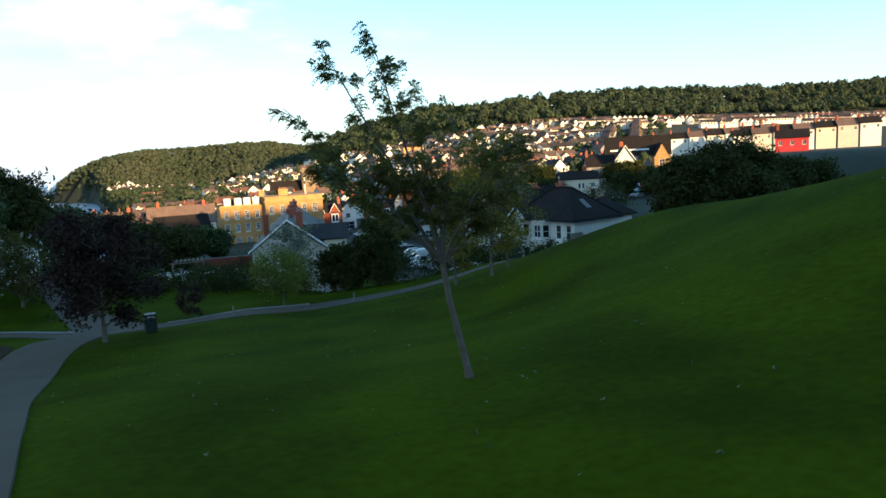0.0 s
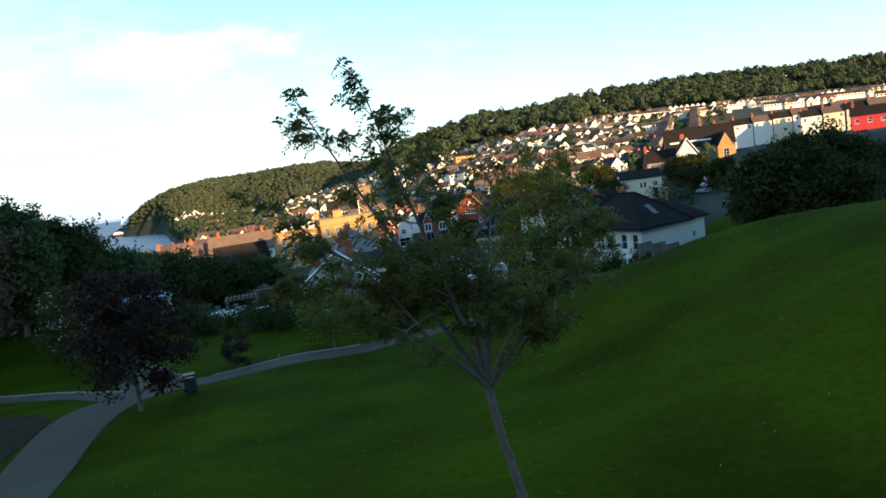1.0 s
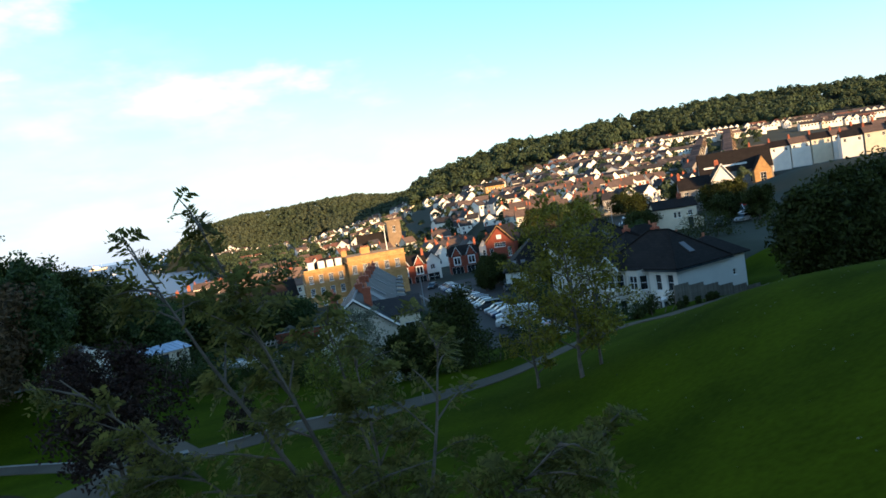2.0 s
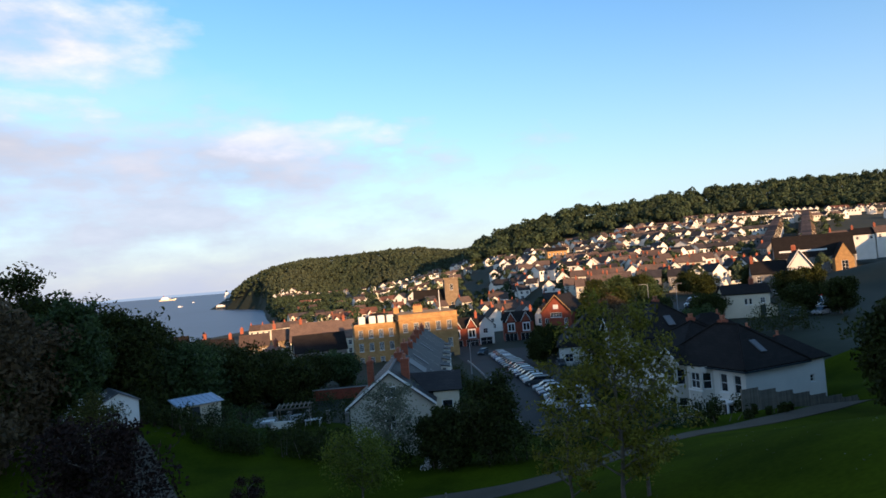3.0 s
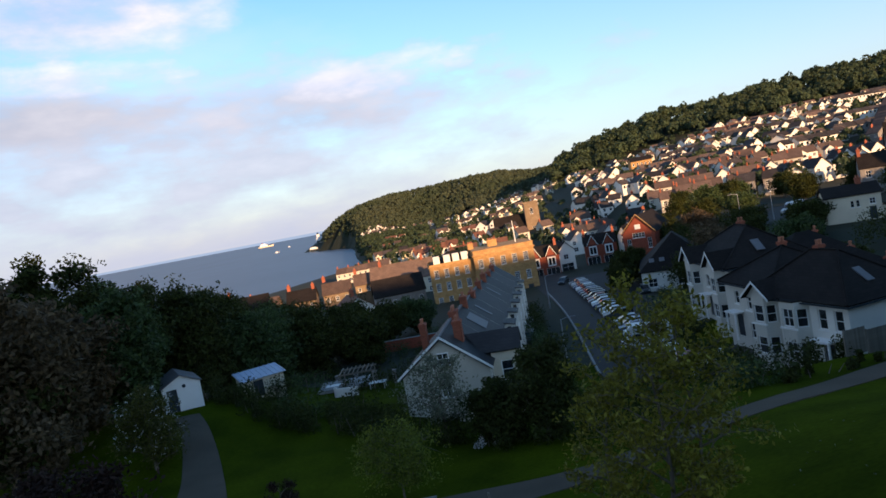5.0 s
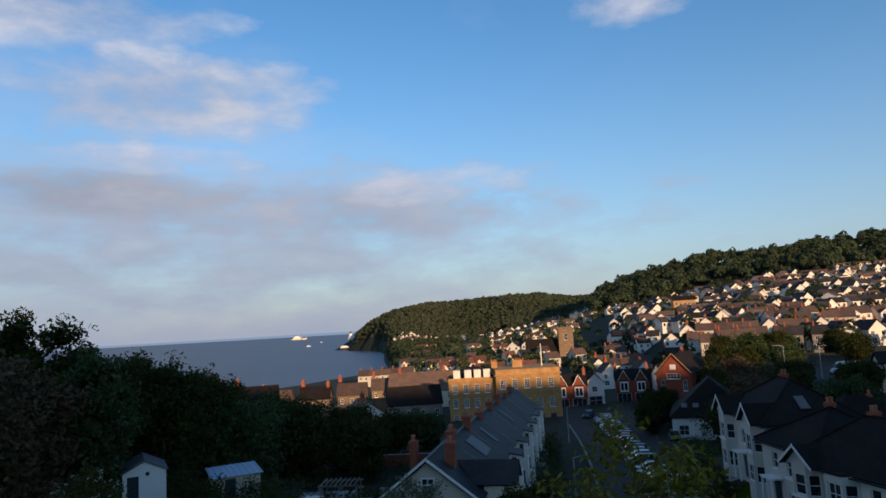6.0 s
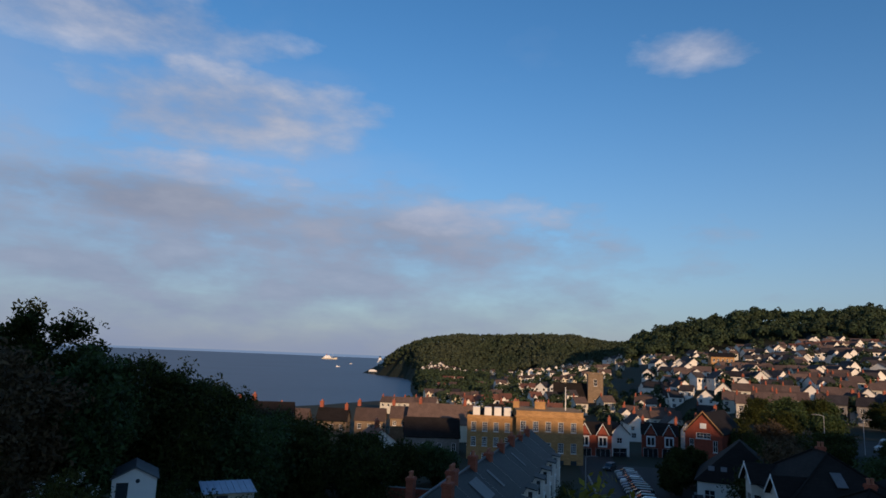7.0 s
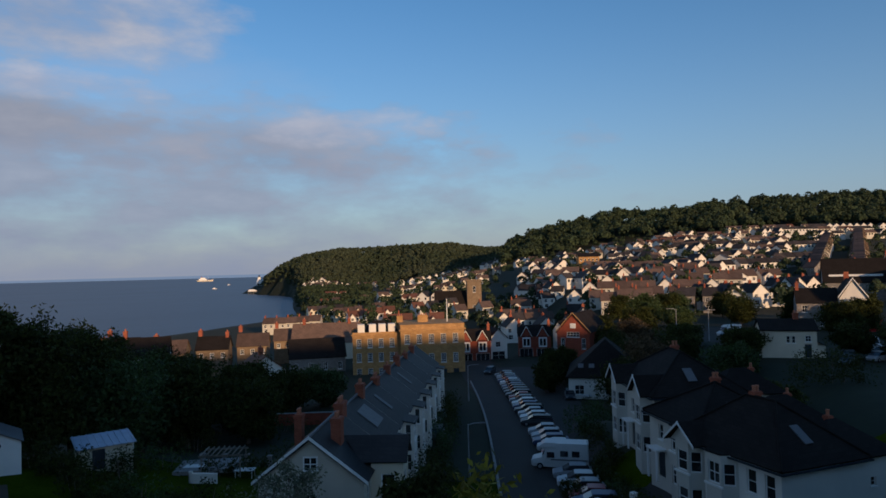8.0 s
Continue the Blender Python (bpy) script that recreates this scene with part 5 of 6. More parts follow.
GARDEN = [(-25.3, 49.7, 2.2, 5, 4), (-19.9, 47.9, 2.0, 5, 4), (-17.1, 43.0, 1.8, 3, 3), (-28.4, 60.3, 2.4, 6, 4), (-22.0, 60.6, 2.0, 6, 4), (-18.8, 68.7, 2.4, 5, 5), (-26.4, 90.6, 2.6, 8, 4), (-17.7, 86.8, 2.4, 6, 5), (-32.8, 78.2, 2.6, 6, 5), (-17.7, 98.9, 2.6, 5, 6), (11.8, 42.8, 2.6, 3.0, 5), (13.1, 50.7, 2.8, 3.0, 7), (13.8, 59.6, 2.6, 2.6, 7), (14.3, 67.6, 2.4, 2.6, 7), (14.6, 75.7, 2.2, 2.4, 7), (14.4, 84.7, 2.4, 3, 8), (9.9, 38.9, 2.4, 3.4, 3), (8.5, 43.9, 2.0, 3, 5), (9.8, 34.4, 1.8, 4, 2.6), (13.6, 33.8, 1.0, 5, 1.6), (18.3, 35.1, 0.8, 4, 1.2), (-4.7, 50.0, 3.3, 3.4, 5), (-4.3, 58.9, 3.3, 3.4, 7), (-4.0, 68.9, 3.3, 3.4, 8), (-3.3, 83.0, 3.3, 3.4, 8), (-3.5, 97.1, 3.3, 3.4, 9), (9.4, 58.7, 1.8, 2.4, 5), (17.4, 86.8, 3, 4, 6), (19.6, 96.7, 3, 5, 7), (-2.6, 64, 2.4, 2.6, 6), (-2.4, 76, 2.6, 2.6, 7), (-2.6, 90, 2.8, 2.8, 7), (-2.2, 104, 2.6, 2.6, 8)]
for i, (x, y, h, w, d) in enumerate(GARDEN):
    shrub("shrub", "dark leafy garden shrubs", x, y, h, w, d, LEAF_DARK if i % 3 else LEAF, 140 + i, 1300, 0.13)
blossom = tree("flowering_tree", "small bushy tree dotted with white flowers beside the hut", -32.4, 37.2, 6.4, 2.5, LEAF_OLIVE, 180, trunk=0.14, clear=0.12, limbs=20, twigs=7, per=34, leaf=0.10, loose=0.55)
frng, bloom = np.random.default_rng(77), Build()
for _ in range(150):
    a, u = frng.uniform(0, 2 * math.pi), frng.uniform(0.25, 1.0)
    r = 2.5 * math.sqrt(max(0.05, 1 - (u - 0.55) ** 2 * 3.4)) * frng.uniform(0.75, 1.0)
    leaves(bloom, (r * math.cos(a), r * math.sin(a), 6.2 * u), 5, 0.09, 0.055, frng)
part("blossom", bloom, FLOWER, blossom, "white flower heads")
shrub("flowering_shrub", "low shrub with white flowers at the lawn edge", -7.1, 34.2, 0.9, 1.8, 0.9, FLOWER, 181, 300, 0.06)
shrub("shrub", "large rounded dark clipped bush below the cream house", 46.8, 85.3, 4.5, 9, 5, LEAF_DARK, 182, 3200, 0.16)
shrub("shrub", "small dark bush against the white wall", 23.7, 41.8, 2.6, 2.2, 1.0, LEAF_DARK, 183, 500, 0.09)
shrub("shrub", "small leafy bush on the brow of the lawn", 17.7, 9.8, 0.9, 1.1, 1.0, LEAF_DARK, 184, 420, 0.06)

wrng = np.random.default_rng(5)
spots = []
while len(spots) < 2300:
    y = wrng.uniform(655, 900)
    x = y * wrng.uniform(0.06, 1.28)
    if y > 690 + wrng.normal(0, 12) - 20 * math.sin(x * 0.03):
        spots.append((x, y))
woodland("hill_wood", "dense dark green wood covering the hilltop", spots, LEAF_WOOD, 6, (7.5, 14.0), 165, 0.62)
spots = []
while len(spots) < 4800:
    y = wrng.uniform(900, 1215)
    x = y * wrng.uniform(-0.316, 0.07)
    if gz(x, y) > -17 + wrng.normal(0, 3) and (y > 960 or x > -60):
        spots.append((x, y))
woodland("headland_wood", "green wood covering the far headland", spots, LEAF_HAZED, 7, (4.0, 8.0), 44, 1.1)
spots = []
while len(spots) < 1000:
    y = wrng.uniform(190, 900)
    x = y * (wrng.uniform(-0.215, 0.66) if y < 560 or y > 700 else wrng.uniform(-0.215, 1.1))
    if (y > 230 or x < -30 or x > 34) and gz(x, y) > -26:
        spots.append((x, y))
woodland("town_trees", "garden trees between the town houses", spots, LEAF_WOOD, 8, (3.6, 6.2), 90, 0.8)
spots = []
while len(spots) < 520:
    y = wrng.uniform(430, 960)
    x = y * wrng.uniform(-0.265, -0.14)
    if -29 < gz(x, y):
        spots.append((x, y))
woodland("shore_trees", "trees along the slope above the bay", spots, LEAF_WOOD, 9, (3.6, 6.6), 80, 0.9)
# ---------------------------------------------------------------- buildings with a shape of their own


def simple_building(name, label, m, wide, deep, eave, rise, wall, roof_mat, axis="x", openings=None, chimneys=(), bars=(1, 1), low=-5, over=0.3, category="building"):
    base = thing(name, label, category, m)
    gables = ("left", "right") if axis == "x" else ("front", "back")
    block(base, 0, wide, 0, deep, eave, wall, openings, gables=gables, rise=rise, low=low, bars=bars)
    b = Build()
    gable_roof(b, 0, wide, 0, deep, eave, rise, axis, over)
    part("roof", b, roof_mat, base)
    for x, y, z, w, d, n in chimneys:
        chimney(base, x, y, z - 1.6, z, w, d, n)
    return base


def brick_semi(m):
    """Red brick pair with two white bays under gables."""
    base = thing("brick_house", "red brick pair of houses with white bay windows", "house", m)
    block(base, 0, 8.8, 0, 8, 6.0, BRICK, {"front": [(0.3, 0.2, 3.6, 2.3), (4.9, 0.2, 3.6, 2.3)], "left": [(3, 3.5, 1, 1.5)]}, gables=("left", "right"), rise=2.6, bars=(2, 0))
    b = Build()
    gable_roof(b, 0, 8.8, 0, 8, 6.0, 2.6, "x", 0.25)
    part("roof", b, SLATE, base)
    for x in (0.9, 5.3):
        g = Build()
        g.slab([(x, -0.15, 5.9), (x + 2.6, -0.15, 5.9), (x + 1.3, -0.15, 8.3)], 0.3)
        part("street_gable", g, BRICK, base)
        r = Build()
        for s in (-1, 1):
            c = Vector((x + 1.3, -0.3, 8.45))
            e = Vector((x + 1.3 + s * 1.6, -0.3, 5.6))
            pts = [e, c, c + Vector((0, 3.4, 0)), e + Vector((0, 1.0, 0))]
            r.slab(pts if s < 0 else pts[::-1], 0.14)
        part("gable_roof", r, SLATE, base)
        bb = Build()
        for s in (-1, 1):
            a, c = Vector((x + 1.3 + s * 1.6, -0.36, 5.6)), Vector((x + 1.3, -0.36, 8.4))
            bb.slab([a, c, c + Vector((0, 0, 0.24)), a + Vector((0, 0, 0.24))], 0.06)
        part("bargeboard", bb, TRIM, base)
        bay = Build().box(x + 0.2, -0.7, 2.9, x + 2.4, 0, 3.3).box(x + 0.2, -0.7, 5.2, x + 2.4, 0, 5.5).box(x + 0.2, -0.7, 3.3, x + 0.45, -0.1, 5.2).box(x + 2.15, -0.7, 3.3, x + 2.4, -0.1, 5.2).box(x + 1.2, -0.7, 3.3, x + 1.4, -0.1, 5.2)
        part("bay", bay, TRIM, base, "white painted bay window")
        part("pane", Build().box(x + 0.45, -0.62, 3.3, x + 2.15, -0.58, 5.2), GLASS, base)
    chimney(base, 0.3, 4, 7.2, 9.9, 0.7, 1.4, 4)
    chimney(base, 8.5, 4, 7.2, 9.9, 0.7, 1.4, 4)
    return base


brick_semi(pose(15.0, 180, -17.3, 0, 0, -4))
m = brick_semi(pose(-1.6, 172.4, -17.4, 0, 0, 3))
m["label"] = "red brick shops with white upper bays"
simple_building("shop", "white rendered shop with a plain street gable", pose(7.0, 175, -17.3, 0, 0, 14), 4.8, 9, 6.2, 2.4, WHITE, SLATE, "y", {"front": [(0.6, 0.3, 3.6, 2.2), (1.6, 3.6, 1.4, 1.4)], "right": [(1, 3.6, 0.9, 1.3), (4, 3.6, 0.9, 1.3), (1, 0.4, 3, 2)]})
simple_building("tall_house", "tall narrow white house end beside the brick pair", pose(24.7, 181.7, -17.3, 0, 0, -22), 3.0, 8, 7.4, 2.2, WHITE, SLATE, "y", {"front": [(1.0, 1.0, 0.9, 1.5), (1.0, 4.6, 0.9, 1.5)]})
chapel = simple_building("chapel", "red brick chapel with arched gable window and slate roof", pose(21.4, 150.8, -12.3, 0, 0, -26) @ Matrix.Diagonal((0.92, 0.92, 0.92, 1)), 8.2, 17, 5.4, 4.4, BRICK, SLATE, "y", {"front": [(1.0, 1.2, 1.0, 2.6), (6.2, 1.2, 1.0, 2.6), (2.5, 4.0, 3.2, 1.3, (3, 1))], "left": [(2 + 3.6 * k, 1.6, 1.0, 2.6) for k in range(4)]})
part("window_arch", Build().box(3.4, -0.12, 6.2, 4.8, 0.1, 7.4, 0.05), TRIM, chapel, "pale stone gable tracery")
part("coping", Build().slab([(-0.3, -0.32, 5.2), (4.1, -0.32, 9.9), (4.1, -0.32, 10.15), (-0.3, -0.32, 5.45)], 0.2).slab([(4.1, -0.32, 9.9), (8.5, -0.32, 5.2), (8.5, -0.32, 5.45), (4.1, -0.32, 10.15)], 0.2), STONE, chapel)

hall = thing("hall", "low hall with a large dark hipped slate roof", "building", pose(17.6, 112, -14.9, 0, 0, -12))
block(hall, 0, 12.5, 0, 16, 3.7, WHITE, {"front": [(1, 0.8, 1.6, 1.6), (6, 0.8, 1.6, 1.6)], "left": [(2, 0.8, 1.2, 1.5), (6, 0.8, 1.2, 1.5), (10, 0.8, 1.2, 1.5)]}, low=-3)
hr = Build()
hip_roof(hr, 0, 12.5, 0, 16, 3.7, 5.8)
part("roof", hr, SLATE, hall)
for x in (1.6, 3.4):
    part("rooflight", Build().slab([(x, 1.2, 5.15), (x + 0.9, 1.2, 5.15), (x + 0.9, 1.9, 5.75), (x, 1.9, 5.75)], 0.08), LEAD, hall, "pale rooflight in the slates")
simple_building("hall", "low building with dark slate roof behind the street", pose(21.5, 79, -12.6, 0, 0, -6), 9.5, 10, 3.6, 3.4, GREYSTONE, SLATE, "x", {"front": [(1, 2.4, 1, 1.4), (4, 2.4, 1, 1.4)], "left": [(1.5, 1, 1.2, 1.5), (6, 1, 1.2, 1.5)]}, [(4.5, 5, 9.4, 0.7, 1.3, 4)])

cream = simple_building("cottage", "cream rendered cottage with shallow slate roof", pose(48.4, 107.9, -8.2, 0, 0, -15), 8.0, 6.0, 4.8, 1.5, CREAM, SLATE, "x", {"front": [(3.6, 2.6, 0.5, 1.1, (0, 1)), (4.4, 2.6, 0.5, 1.1, (0, 1)), (6.2, 0.3, 1.0, 2.1, "door"), (6.3, 2.8, 0.9, 1.0)], "right": [(2.4, 0.6, 1.2, 2.2)]}, [(5.6, 3.0, 7.2, 0.8, 0.6, 2)])
block(cream, 8.004, 9.4, 1.0, 4.4, 2.2, CREAM, {}, name="lean_to")
part("lean_to_roof", Build().slab([(8.0, 0.8, 2.9), (9.6, 0.8, 2.1), (9.6, 4.6, 2.1), (8.0, 4.6, 2.9)], 0.1), SLATE, cream)

villa = simple_building("villa", "tall white gabled Victorian villa with stone wing", pose(81.9, 144.7, -8.0, 0, 0, -22) @ Matrix.Diagonal((0.86, 0.86, 0.86, 1)), 5.8, 11, 8.6, 4.4, WHITE, SLATE, "y", {"front": [(2.2, 8.2 - 0.4, 1.3, 0.8), (1.6, 4.6, 2.6, 2.0, (2, 1)), (1.6, 1.0, 2.6, 2.0, (2, 1))], "right": [(2, 5, 1, 1.8), (6, 5, 1, 1.8)]}, bars=(1, 1))
block(villa, -9.5, -0.004, 2.0, 11, 7.0, GREYSTONE, {"front": [(1.2, 4.4, 1.2, 1.8), (5.2, 4.4, 1.2, 1.8), (1.2, 1, 1.2, 1.8), (5.2, 1, 1.2, 1.8)]}, gables=("left",), rise=3.6, name="stone_wing")
vr = Build()
gable_roof(vr, -9.5, 0, 2.0, 11, 7.0, 3.6, "x", 0.25)
part("wing_roof", vr, SLATE, villa)
part("bargeboard", Build().slab([(-0.4, -0.42, 8.2), (2.9, -0.42, 13.0), (2.9, -0.42, 13.35), (-0.4, -0.42, 8.55)], 0.08).slab([(2.9, -0.42, 13.0), (6.2, -0.42, 8.2), (6.2, -0.42, 8.55), (2.9, -0.42, 13.35)], 0.08), TRIM, villa)
chimney(villa, -9.0, 6.5, 9.0, 12.0, 0.8, 1.6, 4)
chimney(villa, 2.9, 9.5, 11.5, 14.2, 1.2, 0.7, 4)
part("shopfront", Build().box(5.9, -1.6, 0, 8.4, 0.6, 2.6, 0.03).box(5.7, -1.8, 2.6, 8.6, 0.7, 2.95), REDPAINT, villa, "small red shop front")

church = simple_building("church", "large stone church with steep dark slate roof", pose(114.6, 210.9, -6.8, 0, 0, -24), 24, 11, 7.0, 7.2, GREYSTONE, SLATE, "x", {"front": [(2 + 3.6 * k, 1.8, 1.2, 3.6, (1, 2)) for k in range(6)], "right": [(4.2, 2.4, 2.6, 4.4, (2, 2))]})
block(church, 17, 22.5, -6, -0.004, 6.0, STONE, {"front": [(1.8, 1.5, 1.9, 3.4, (1, 2))]}, gables=("front",), rise=5.0, name="porch_wall", label="golden stone gabled transept")
cr = Build()
gable_roof(cr, 17, 22.5, -6, 2.5, 6.0, 5.0, "y", 0.1)
part("porch_roof", cr, SLATE, church)
part("clerestory", Build().box(1.5, 1.2, 8.2, 16, 1.5, 9.2), TRIM, church, "row of pale clerestory lights")

tower = simple_building("church", "medieval stone church with square tower", pose(-13.6, 331, -20.8, 0, 0, 4), 16, 10, 8.5, 8.0, BROWNSTONE, SLATE, "x", {"front": [(1.5 + 3.8 * k, 2, 1.2, 3.6) for k in range(4)]})
block(tower, 16.2, 23.4, -1, 7, 21.0, BROWNSTONE, {"front": [(2.8, 15.5, 1.5, 3.2), (2.8, 6, 1.5, 3.2)], "right": [(3, 15.5, 1.5, 3.2)]}, name="tower")
crown = Build()
for k in range(5):
    for x0, y0, x1, y1 in ((16.2 + k * 1.6, -1.1, 17.0 + k * 1.6, -0.7), (16.2 + k * 1.6, 6.7, 17.0 + k * 1.6, 7.1)):
        crown.box(x0, y0, 21.0, x1, y1, 22.0)
crown.box(16.3, -0.9, 20.8, 23.3, 6.9, 21.05)
part("battlement", crown, BROWNSTONE, tower)
block(tower, 4, 11, -5, -0.004, 7.5, BROWNSTONE, {"front": [(2.6, 2, 1.8, 4)]}, gables=("front",), rise=6.0, name="transept")
tr_ = Build()
gable_roof(tr_, 4, 11, -5, 3, 7.5, 6.0, "y", 0.1)
part("transept_roof", tr_, SLATE, tower)

simple_building("flats", "tall golden stone block of flats on the hillside", pose(74.6, 418, 1.8, 0, 0, 0), 13, 10, 10.5, 2.4, STONE, SLATE, "x", {"front": [(1 + 2.5 * k, z, 1.1, 1.7) for k in range(5) for z in (0.8, 4.0, 7.4)]})
simple_building("long_house", "long cream building with broad brown tiled roof", pose(-48.6, 184.3, -18.0, 0, 0, 6), 19, 11, 5.6, 5.0, CREAM, BROWNTILE, "x", {"front": row_windows(19, 6, 3.2, 1.1, 1.5) + row_windows(19, 6, 0.8, 1.1, 1.5)}, [(3, 5.5, 11.8, 0.8, 1.4, 4), (16, 5.5, 11.8, 0.8, 1.4, 4)])
simple_building("long_house", "grey stone building with dark slate roof", pose(-41.0, 154, -17.4, 0, 0, 16), 13, 9, 4.8, 4.0, GREYSTONE, SLATE, "x", {"front": row_windows(13, 4, 1.6, 1.0, 1.8)})
simple_building("detached_house", "white house end with reddish tiled roof among trees", pose(-40.3, 120, -15.7, 0, 0, 30), 7.5, 8, 5.2, 2.8, WHITE, REDTILE, "y", {"front": [(1, 3, 1, 1.2), (5, 3, 1, 1.2)], "right": [(2, 3, 1, 1.2)]}, [(3.7, 4, 9.2, 0.7, 1.2, 2)])
simple_building("detached_house", "white walled house with dark hipped roof behind trees", pose(-67, 123, -15, 0, 0, 20), 10, 8, 7.0, 3.6, WHITE, SLATE, "x", {"front": row_windows(10, 4, 4.6, 1.0, 1.3)}, [(2, 4, 12.0, 0.7, 1.3, 3)])
for k, (x, y) in enumerate(((-78.1, 161.6), (-69.7, 169.2), (-61.1, 175.6), (-88.6, 156.0), (-54.6, 188.0), (-95.1, 170.8))):
    simple_building("terraced_house", "brown stone house with red brick chimneys near the bay", pose(x, y, -18.4, 0, 0, 12), 8, 8, 6.5, 3.0, BROWNSTONE, (BROWNTILE, SLATE)[k % 2], "x", {"front": row_windows(8, 3, 4.2, 1.0, 1.3)}, [(0.6, 4, 10.9 + 0.3 * (k % 3), 0.9, 1.5, 4)] + ([(7.4, 4, 10.6, 0.8, 1.2, 2)] if k % 3 == 1 else []), category="house")
simple_building("red_house", "house with bright red painted walls and slate roof", pose(139, 149.5, -2.2, 0, 0, -40), 9, 8, 5.6, 2.4, REDPAINT, SLATE, "x", {"front": row_windows(9, 3, 3.2, 1.0, 1.3), "right": [(3, 3.2, 1, 1.3)]}, [(0.6, 4, 9.4, 0.7, 1.3, 3)], category="house")
for k in range(7):
    simple_building("terraced_house", "white terraced house with slate roof on the hill", pose(183.7 + 6.8 * k, 226.6 - 4.4 * k, 0.4 + 0.4 * k, 0, 0, -30), 7.6, 8, 5.4, 2.6, (WHITE, CREAM, GREYR)[k % 3], (SLATE, BROWNTILE)[k % 2], "x", {"front": row_windows(7.6, 2, 3.2, 1.0, 1.3)}, [(0.5, 4, 9.2, 0.7, 1.3, 3)], category="house")
    simple_building("terraced_house", "white terraced house with brown roof on the hill", pose(162.2 + 7.2 * k, 254.2 - 3.4 * k, 0.6 + 0.35 * k, 0, 0, -22), 7.6, 8, 5.4, 2.6, (CREAM, WHITE, WHITE)[k % 3], (BROWNTILE, SLATE)[k % 2], "x", {"front": row_windows(7.6, 2, 3.2, 1.0, 1.3)}, [(0.5, 4, 9.2, 0.7, 1.3, 3)], category="house")

# lighthouse on its rock
light = thing("lighthouse", "white tiered lighthouse on a rocky islet", "lighthouse", pose(-380, 1222, gz(-380, 1222) - 0.5) @ pose(0, 0, 0))
part("tower", Build().tube([(0, 0, 0), (0, 0, 6.5), (0, 0, 6.6), (0, 0, 12.5)], [5.5, 4.8, 3.4, 2.8], 8), TRIM, light)
part("gallery", Build().can(0, 0, 12.5, 13.0, 3.4, 3.4, 8), TRIM, light)
part("lantern", Build().tube([(0, 0, 13.0), (0, 0, 15.2), (0, 0, 15.3), (0, 0, 17.0)], [1.5, 1.5, 1.9, 0.2], 8), GLASS, light)
pier = thing("pier", "long low pier at the foot of the headland", "pier", pose(-369, 1166, SEA - 0.2))
part("deck", Build().box(-14, -2, 4.2, 26, 2, 4.8), KERB, pier)
part("pavilion", Build().box(-13, -3, 4.8, 1, 3, 7.4, 0.3).box(-11, -2.4, 7.4, -2, 2.4, 8.6, 0.4), TRIM, pier, "white pier head building")
for k in range(9):
    part("pier_leg", Build().can(-13 + k * 4.6, -1.2, -3, 4.2, 0.25), STEEL, pier)


def ship(name, label, m, s):
    base = thing(name, label, "ship", m)
    hull, rows = Build(), []
    for x, w, z in ((-15, 2.6, 2.2), (-12, 3.4, 2.0), (8, 3.4, 2.2), (13, 2.0, 3.0), (16.5, 0.15, 3.8)):
        rows.append([(x * s, -w * s, z * s), (x * s * 0.95, -w * s * 0.7, -0.6 * s), (x * s * 0.95, w * s * 0.7, -0.6 * s), (x * s, w * s, z * s)])
    hull.add([p for r in rows for p in r], [(i * 4 + j, i * 4 + j + 1, i * 4 + 5 + j, i * 4 + 4 + j) for i in range(4) for j in range(3)] + [(i * 4 + 3, i * 4, i * 4 + 4, i * 4 + 7) for i in range(4)] + [(0, 1, 2, 3), (16, 19, 18, 17)])
    part("hull", hull, CREAM if s > 1 else TRIM, base)
    part("cabin", Build().box(-11 * s, -2.4 * s, 2.1 * s, 4 * s, 2.4 * s, 5.2 * s, 0.2 * s).box(-8 * s, -1.9 * s, 5.2 * s, 1 * s, 1.9 * s, 7.4 * s, 0.2 * s), TRIM, base)
    part("funnel", Build().can(-6 * s, 0, 7.3 * s, 9.6 * s, 0.9 * s, 0.8 * s), CARS[4] if s > 1 else DARKTRIM, base)
    part("mast", Build().can(7 * s, 0, 2.2 * s, 10 * s, 0.16 * s, 0.08 * s), TRIM, base)


ship("ferry", "cream and white working ship out on the bay", pose(-1198, 3031, SEA, 0, 0, 4), 2.4)
ship("motor_boat", "small white boat moored in the bay", pose(-603, 1586, SEA, 0, 0, 40), 0.4)
ship("motor_boat", "small white boat moored in the bay", pose(-727, 2030, SEA, 0, 0, 70), 0.4)
# ---------------------------------------------------------------- vehicles


def hull(rows):
    """A closed body from cross-sections (x, half width, z low, z high)."""
    b, v = Build(), []
    for x, w, z0, z1 in rows:
        v += [(x, -w * 0.94, z0), (x, -w, (z0 * 0.55 + z1 * 0.45)), (x, -w * 0.93, z1), (x, w * 0.93, z1), (x, w, (z0 * 0.55 + z1 * 0.45)), (x, w * 0.94, z0)]
    n = len(rows)
    f = [(i * 6 + j, i * 6 + (j + 1) % 6, (i + 1) * 6 + (j + 1) % 6, (i + 1) * 6 + j) for i in range(n - 1) for j in range(6)]
    b.add(v, f + [(5, 4, 3, 2, 1, 0), tuple(range((n - 1) * 6, n * 6))])
    return b


def wheels(base, spots, r):
    for x, y in spots:
        s = 1 if y > 0 else -1
        w = part("wheel", Build().tube([(0, -0.1, 0), (0, 0.1, 0)], [r, r], 14), TYRE, base, at=pose(x, y, r))
        part("rim", Build().tube([(0, 0.085 * s, 0), (0, 0.112 * s, 0)], [r * 0.62, r * 0.55], 10), RIM, w)


